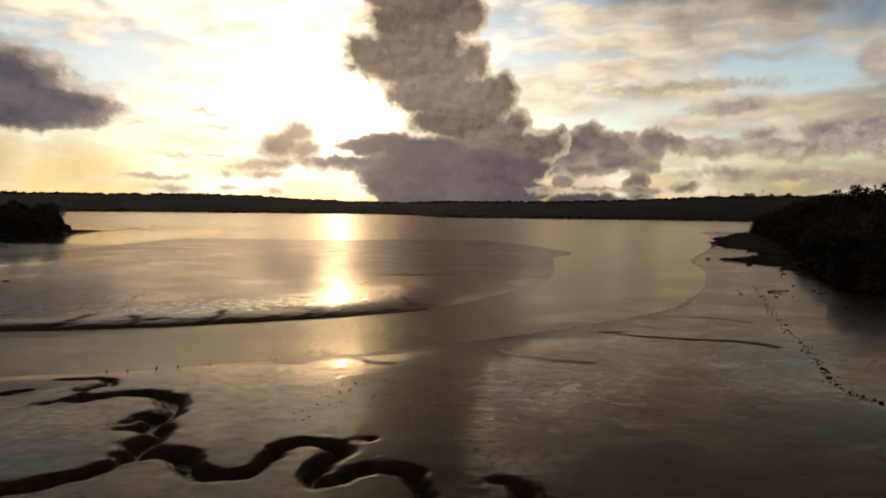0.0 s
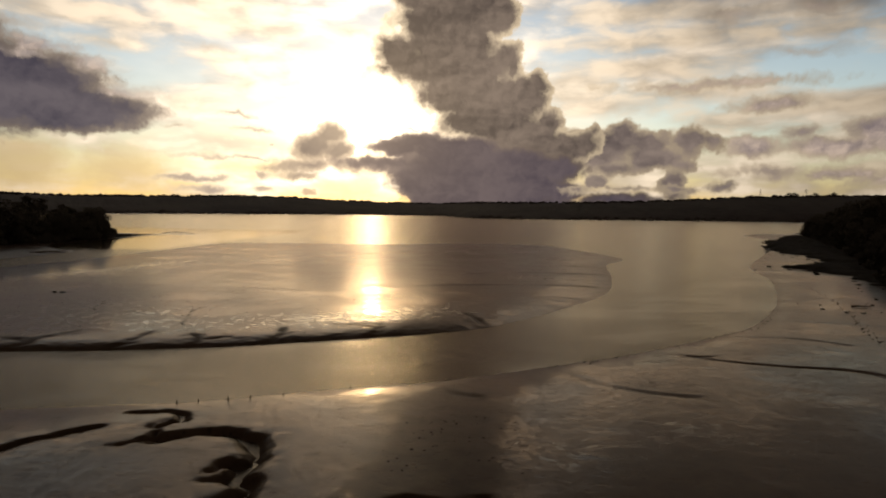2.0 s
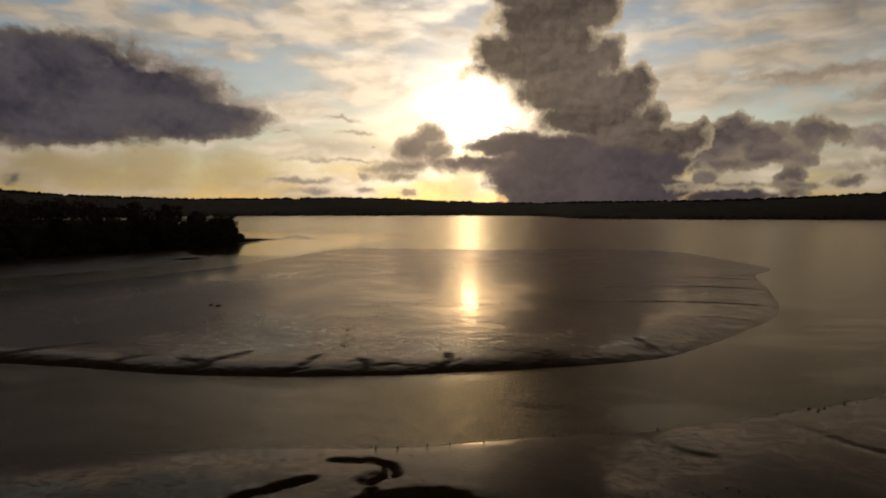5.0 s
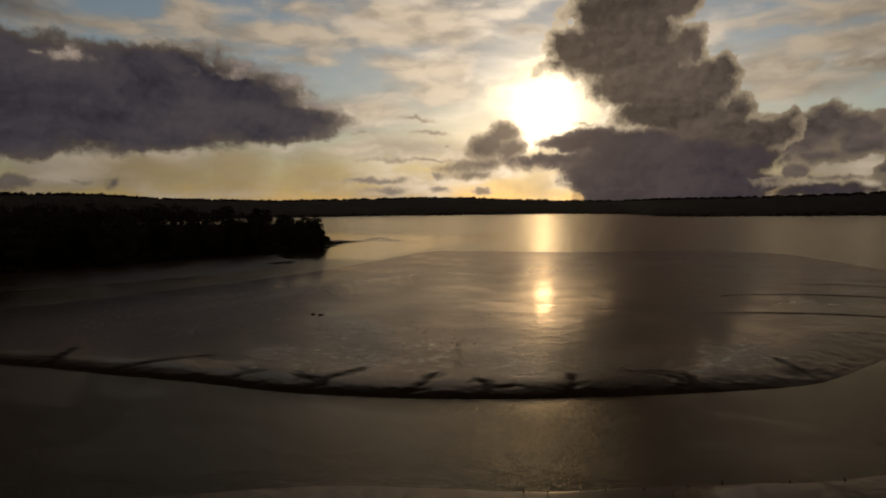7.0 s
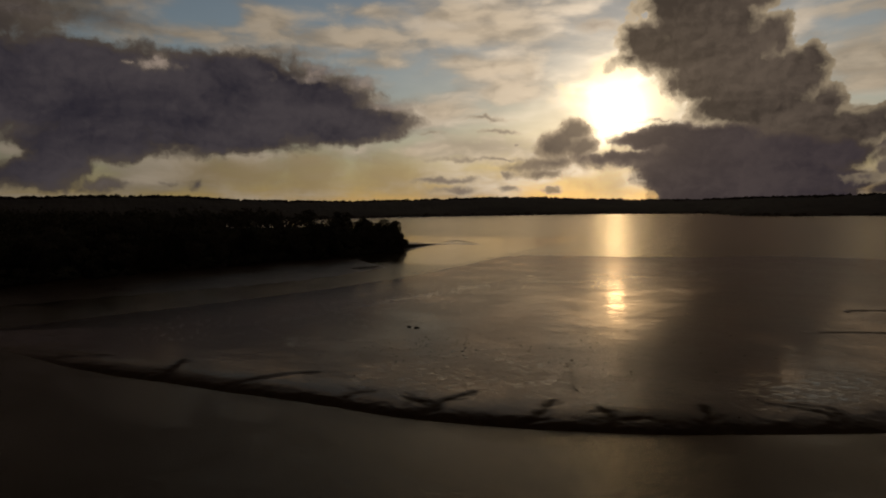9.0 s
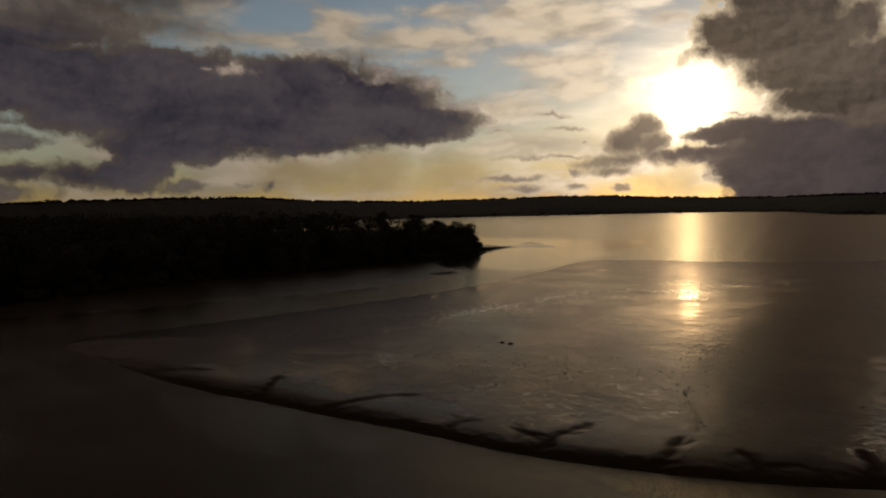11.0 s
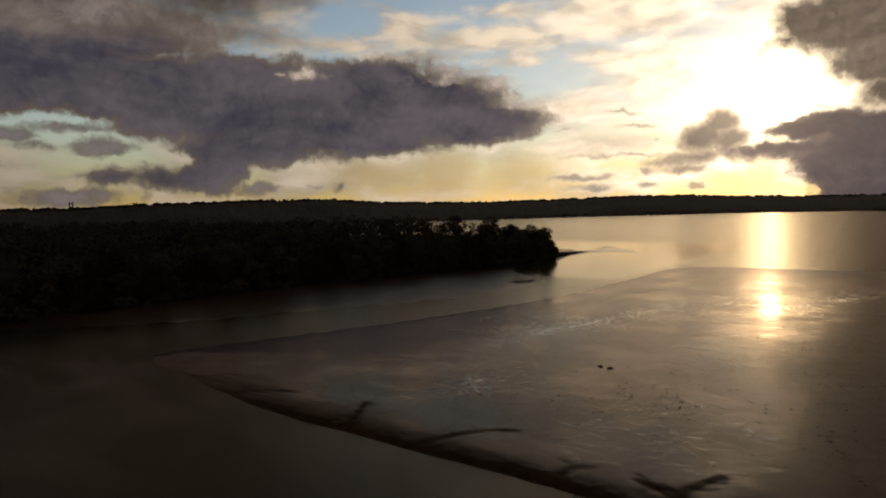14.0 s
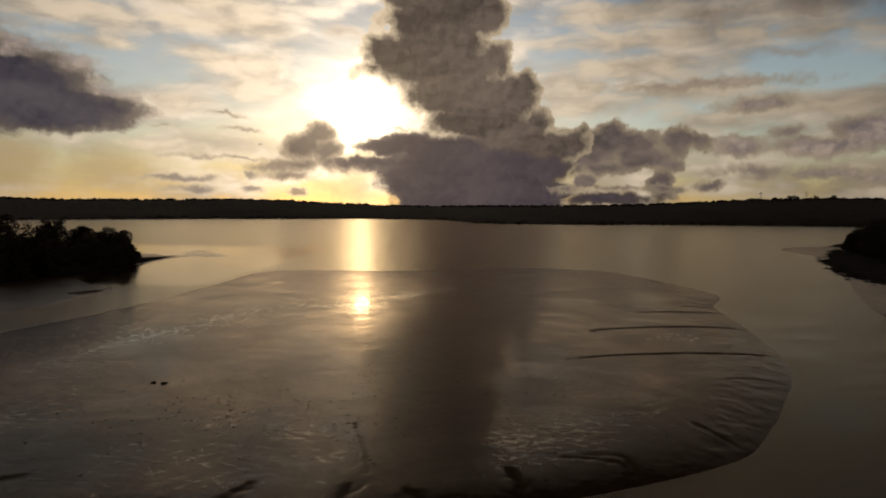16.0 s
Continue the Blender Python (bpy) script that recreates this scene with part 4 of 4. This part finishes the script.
def hedge(outline, box, group, seed):
    """Shrubs along the foot of a wood."""
    rnd = random.Random(seed)
    foot = [p for p in curve(outline, 6, True) if box[0] < p[0] < box[1] and box[2] < p[1] < box[3]]
    foot = np.array([(x + rnd.gauss(0, 1.0), y + rnd.gauss(0, 1.0)) for x, y in foot])
    for (x, y), z in zip(foot.tolist(), ground_height(foot[:, 0], foot[:, 1]).tolist()):
        tagged(copy_thing(SHRUB, Matrix.LocRotScale((x, y, z - 0.2), Euler((0, 0, rnd.uniform(0, 6.28))), (rnd.uniform(0.8, 1.5),) * 3)), group=group)


hedge(WEST_LAND[::2], (-345, -250, 60, 470), "shrubs at the foot of the wood", 41)
hedge(EAST_LAND[::2], (100, 345, 110, 690), "shrubs above the rocks", 42)
SHRUB.matrix_basis = pose(-262, 400, float(ground_height(np.array([-262.0]), np.array([400.0]))[0]) - 0.2)
tagged(SHRUB, group="shrubs at the foot of the wood")
for k, ob in enumerate(KINDS):
    x, y = ((-300, 205), (-272, 330), (-285, 275), (-262, 440), (132, 190), (160, 245))[k]
    ob.matrix_basis = pose(x - 6, y, float(ground_height(np.array([x - 6.0]), np.array([float(y)]))[0]) - 0.1)
    tagged(ob, group="trees on the wooded point" if k < 4 else "trees on the rocky headland")


def wood(name, places, label, seed):
    """A wood too dense to count: leaf sprays heaped in crowns, one mesh."""
    rng = np.random.default_rng(seed)
    ground = ground_height(places[:, 0], places[:, 1])
    n, m = len(places), 90
    r, h = rng.uniform(3.5, 6.5, n), rng.uniform(4, 9, n)
    d = rng.normal(size=(n, m, 3))
    d /= np.linalg.norm(d, axis=2, keepdims=True)
    d *= rng.uniform(0.6, 1.05, (n, m, 1))
    c = d * np.stack([r, r, h * 0.75], -1)[:, None, :] + np.stack([places[:, 0], places[:, 1], ground + h], -1)[:, None, :]
    u = rng.normal(size=(n, m, 3))
    u /= np.linalg.norm(u, axis=2, keepdims=True)
    v = np.cross(u, rng.normal(size=(n, m, 3)))
    v /= np.linalg.norm(v, axis=2, keepdims=True)
    s = rng.uniform(0.6, 1.2, (n, m, 1))
    V = np.stack([c - u * s, c + v * s * 0.7, c + u * s, c - v * s * 0.7], 2).reshape(-1, 3)
    F = np.arange(len(V)).reshape(-1, 4)
    tagged(sheet(name, V.tolist(), F.tolist(), LEAF, False), label, "woodland", kind="stuff")


wood("west_woods", np.concatenate([inside_points(WEST_LAND, 18, 260, 9.0, 7, 800, (-620, -290, -40, 420)), inside_points(WEST_LAND, 1, 40, 7, 17, 60, (-440, -330, -60, 60))]),
     "dense dark wood on the low hill behind the point", 7)
wood("east_woods", np.concatenate([inside_points(EAST_LAND, 16, 240, 9.0, 8, 620, (120, 620, 60, 800))]), "dense dark wood on the slope above the rocks", 8)

# ---- rocks, stones, weed ----
lx, ly = np.arange(102, 345, 2.0), np.arange(140, 700, 2.4)
LX, LY = np.meshgrid(lx, ly)
ld = far_from(LX, LY, ROCKS, True) + 6 * rough_field(LX, LY, 11, 41, 4)
ledge = np.where(ld > 0, -0.95 + step(ld, 0, 9) * 2.0 + 0.5 * rough_field(LX, LY, 5, 42) * step(ld, 0, 3), -3.0)
tagged(grid_mesh("rock_ledge", lx, ly, ledge, ROCK), "low black weed-covered rock ledge along the shore", "rock ledge", kind="structure")

SPIT = curve([(-282, 452), (-268, 432), (-257, 404), (-256, 425), (-259, 452), (-262, 492), (-266, 486), (-274, 462)], 4, True)
sx, sy = np.arange(-290, -245, 0.9), np.arange(395, 502, 1.1)
SX, SY = np.meshgrid(sx, sy)
sd = far_from(SX, SY, SPIT, True) + 0.8 * rough_field(SX, SY, 5, 51)
tagged(grid_mesh("shingle_spit", sx, sy, np.where(sd > 0, -1.0 + step(sd, 0, 5) * 2.2 * step(-SY, -500, -430) + 0.4 * step(sd, 0, 2), -3.0), ROCK),
       "dark shingle spit running out from the wooded point", "spit", kind="structure")


def stone_mesh(name, seed, mat):
    bm = bmesh.new()
    bmesh.ops.create_icosphere(bm, subdivisions=2, radius=1.0)
    for v in bm.verts:
        v.co *= 1 + 0.32 * noise.noise(v.co * 1.3 + Vector((seed * 7.1, 0, 0)))
        v.co.z *= 0.62
    me = bpy.data.meshes.new(name)
    bm.to_mesh(me)
    bm.free()
    me.materials.append(mat)
    return me


STONES = [stone_mesh("stone", k, ROCK) for k in range(5)]


def lay(name, label, category, group, rows, seed, sink=0.25, flat=1.0):
    """Stones or clumps lying on the mud: x, y, radius."""
    rnd = random.Random(seed)
    a = np.array(rows)
    for (x, y, r), z in zip(rows, ground_height(a[:, 0], a[:, 1])):
        ob = new(name, rnd.choice(STONES))
        ob.matrix_basis = Matrix.LocRotScale((x, y, z + r * (0.62 - 2 * sink) * 0.6 * flat), Euler((rnd.uniform(-0.2, 0.2), rnd.uniform(-0.2, 0.2), rnd.uniform(0, 6.3))),
                                             (r * rnd.uniform(0.8, 1.5), r * rnd.uniform(0.7, 1.1), r * flat * rnd.uniform(0.7, 1.1)))
        tagged(ob, label, category, group)


rnd = random.Random(12)
TRACK = curve([(128, 300), (112, 262), (102, 234), (95, 199), (82, 160), (69, 131), (61, 109), (54, 91), (50, 81), (47, 72), (48, 66)], 9)
rows = []
for (ax, ay), (bx, by) in zip(TRACK, TRACK[1:]):
    for _ in range(3 if ay < 215 else 1):
        t = rnd.random()
        rows.append((ax + (bx - ax) * t + rnd.gauss(0, 0.5), ay + (by - ay) * t + rnd.gauss(0, 0.6), rnd.uniform(0.07, 0.17) + (0.14 if rnd.random() < 0.1 else 0)))
lay("stone", "small dark stone in a line across the mud", "stone", "line of stones on the mud", rows, 1)
rows = [(rnd.uniform(76, 118), rnd.uniform(130, 205), rnd.uniform(0.2, 0.5)) for _ in range(24)] + [(101 + rnd.gauss(0, 6), 285 + rnd.gauss(0, 14), rnd.uniform(0.4, 0.9)) for _ in range(16)]
lay("stone", "dark weedy stone lying on the mud", "stone", "scattered stones below the headland", rows, 2)
edge = [p for p in ROCKS if p[0] > 118 and p[1] < 600]
rows = [(p[0] + rnd.gauss(0, 2.5), p[1] + rnd.gauss(0, 2.5), rnd.uniform(0.5, 1.5)) for p in edge]
lay("rock", "black rounded boulder on the weedy shore", "rock", "boulders on the shore", rows, 3, 0.35, 0.6)
rows = [(-112.1, 158.2, 0.75), (-109.7, 158.0, 0.8)]
lay("mound", "dark weed-covered mound on the mud bar", "mound", "two mounds on the mud", rows, 4, 0.2, 0.6)
rows = [(rnd.gauss(-97, 12), rnd.gauss(139, 9), rnd.uniform(0.10, 0.26)) for _ in range(120)]
rows += [(rnd.gauss(-66, 9), rnd.gauss(148, 14), rnd.uniform(0.10, 0.24)) for _ in range(24)]
# Next two rows stand in for mud ripples dark against the sun's glare.
rows += [(rnd.gauss(-70, 5), rnd.gauss(163, 12), rnd.uniform(0.12, 0.26)) for _ in range(24)]
rows += [(rnd.uniform(-130, -20), rnd.uniform(112, 185), rnd.uniform(0.10, 0.28)) for _ in range(60)]
rows += [(x + rnd.gauss(0, 1.2), y + rnd.gauss(0, 1.2), rnd.uniform(0.1, 0.25)) for x, y in curve([(-67, 139), (-66, 134), (-64, 128), (-62, 122)], 9)]
rows += [(rnd.uniform(-16, -2), rnd.uniform(58, 74), rnd.uniform(0.05, 0.16)) for _ in range(60)]
lay("weed_ripple_clump", "small dark clump on wet mud, for weed and ripples", "weed", "weed clumps on the mud", rows, 5, 0.25, 0.45)
# Stones at the channel's edge; category and group call them clods.
rows = [(x + rnd.gauss(0, 0.8), y + rnd.gauss(0, 0.8), rnd.uniform(0.07, 0.2)) for x, y in curve([(5, 100), (14, 106), (22, 112), (33, 121), (43, 130), (55, 144), (66, 162)], 20)]
lay("edge_stone", "small dark stone at the channel's edge", "mud clod", "clods along the channel edge", rows, 6)


def make_post(x, y, tall, lean):
    z = float(ground_height(np.array([x]), np.array([y]))[0])
    bm = bmesh.new()
    bole(bm, [(0, 0, -0.5, 0.09), (0.01, 0, tall * 0.5, 0.085), (0.03, 0.01, tall, 0.07)], 8)
    post = part("post", bm, BARK)
    post.matrix_basis = pose(x, y, z, lean, lean * 0.6, x * 40)
    tagged(post, "short weathered wooden post at the waterline", "post", "posts along the waterline")


for x, y, tall, lean in ((-41.5, 77.2, 0.35, 4), (-39.2, 77.8, 0.40, -5), (-36.2, 79.2, 0.45, 3), (-33.8, 80.0, 0.35, 6), (-30.2, 81.6, 0.30, -3), (-26, 83.6, 0.25, 5), (-22.6, 85.4, 0.35, 2), (-16, 88, 0.25, -4), (-10.5, 90.4, 0.25, 3)):
    make_post(x, y, tall, lean)


def make_driftwood(x, y, turn, long, label):
    """A stranded branch: a bent stem and two side limbs."""
    z = float(ground_height(np.array([float(x)]), np.array([float(y)]))[0])
    wood_thing = new("driftwood")
    wood_thing.matrix_basis = pose(x, y, z + 0.1, 0, 0, turn)
    for name, pts, r in (("stem", [(0, 0, 0.1), (0.35, 0.03, 0.25), (0.7, 0.0, 0.2), (1.0, 0.05, 0.6)], 0.22), ("limb", [(0.3, 0.0, 0.2), (0.5, -0.09, 0.3), (0.72, -0.14, 0.15)], 0.12),
                         ("limb", [(0.55, 0.0, 0.22), (0.7, 0.08, 0.7), (0.8, 0.12, 1.1)], 0.1)):
        cu = bpy.data.curves.new(name, "CURVE")
        cu.dimensions, cu.bevel_depth, cu.bevel_resolution = "3D", r, 2
        sp = cu.splines.new("POLY")
        sp.points.add(len(pts) - 1)
        for k, (p, q) in enumerate(zip(sp.points, pts)):
            p.co, p.radius = (q[0] * long, q[1] * long, q[2], 1), 1 - 0.7 * k / (len(pts) - 1)
        ob = new(name, cu)
        me = bpy.data.meshes.new_from_object(ob)
        bpy.data.objects.remove(ob)
        me.materials.clear()
        me.materials.append(BARK)
        ob = new(name, me)
        ob.parent = wood_thing
    tagged(wood_thing, label, "driftwood")


make_driftwood(-213, 288, 58, 19, "long dark fallen branch stranded on mud")
make_driftwood(-209, 287, 66, 14, "dark forked branch stranded on mud")
make_driftwood(86, 165, -20, 4.5, "dark log stranded on the mud")

# ---- on the far hills ----
def strut(bm, a, b, w):
    a, b = Vector(a), Vector(b)
    m = (b - a).to_track_quat("Z", "Y").to_matrix().to_4x4()
    m.translation = (a + b) / 2
    bmesh.ops.create_cube(bm, size=1.0, matrix=m @ Matrix.Diagonal((w, w, (b - a).length, 1)))


def make_pylon(az, tall):
    x, y, z = (float(v) for v in far_hill(np.array(az), np.array(1.0)))
    pylon = new("pylon")
    pylon.matrix_basis = pose(x, y, z - 1, 0, 0, az)
    for sx, sy in ((-1, -1), (1, -1), (1, 1), (-1, 1)):
        bm = bmesh.new()
        strut(bm, (3.2 * sx, 3.2 * sy, 0), (0.7 * sx, 0.7 * sy, tall * 0.72), 0.45)
        strut(bm, (0.7 * sx, 0.7 * sy, tall * 0.72), (0.1 * sx, 0.1 * sy, tall), 0.4)
        part("leg", bm, STEEL, pylon)
    for k in range(6):
        h0, h1 = tall * 0.12 * k, tall * 0.12 * (k + 1)
        w0, w1 = 3.2 - 2.5 * h0 / (tall * 0.72), 3.2 - 2.5 * h1 / (tall * 0.72)
        bm = bmesh.new()
        for s in (-1, 1):
            strut(bm, (-w0, s * w0, h0), (w1, s * w1, h1), 0.25)
            strut(bm, (w0, s * w0, h0), (-w1, s * w1, h1), 0.25)
        part("brace", bm, STEEL, pylon)
    for h, w in ((0.68, 5.0), (0.80, 6.0), (0.92, 4.0)):
        bm = bmesh.new()
        strut(bm, (-w, 0, tall * h), (w, 0, tall * h), 0.45)
        strut(bm, (-w, 0, tall * h), (0, 0, tall * (h + 0.05)), 0.25)
        strut(bm, (w, 0, tall * h), (0, 0, tall * (h + 0.05)), 0.25)
        part("arm", bm, STEEL, pylon)
    tagged(pylon, "grey steel lattice pylon on the far ridge", "pylon", "pylons on the ridge")


make_pylon(-24.3, 32)
make_pylon(-27.5, 30)


def make_gantry(az):
    """Twin masonry towers with a bridge between their heads."""
    x, y, z = (float(v) for v in far_hill(np.array(az), np.array(1.0)))
    gantry = new("twin_tower")
    gantry.matrix_basis = pose(x, y, z - 1, 0, 0, az)
    for s in (-1, 1):
        bm = bmesh.new()
        bole(bm, [(3.4 * s, 0, 0, 1.9), (3.4 * s, 0, 10, 1.5), (3.4 * s, 0, 18, 1.3), (3.4 * s, 0, 18.2, 1.6), (3.4 * s, 0, 19.5, 1.6)], 12)
        part("tower", bm, BRICK, gantry)
    bm = bmesh.new()
    strut(bm, (-3.4, 0, 17.4), (3.4, 0, 17.4), 1.4)
    part("bridge", bm, BRICK, gantry)
    tagged(gantry, "pair of dark chimney towers joined near the top", "tower")


make_gantry(67.35)
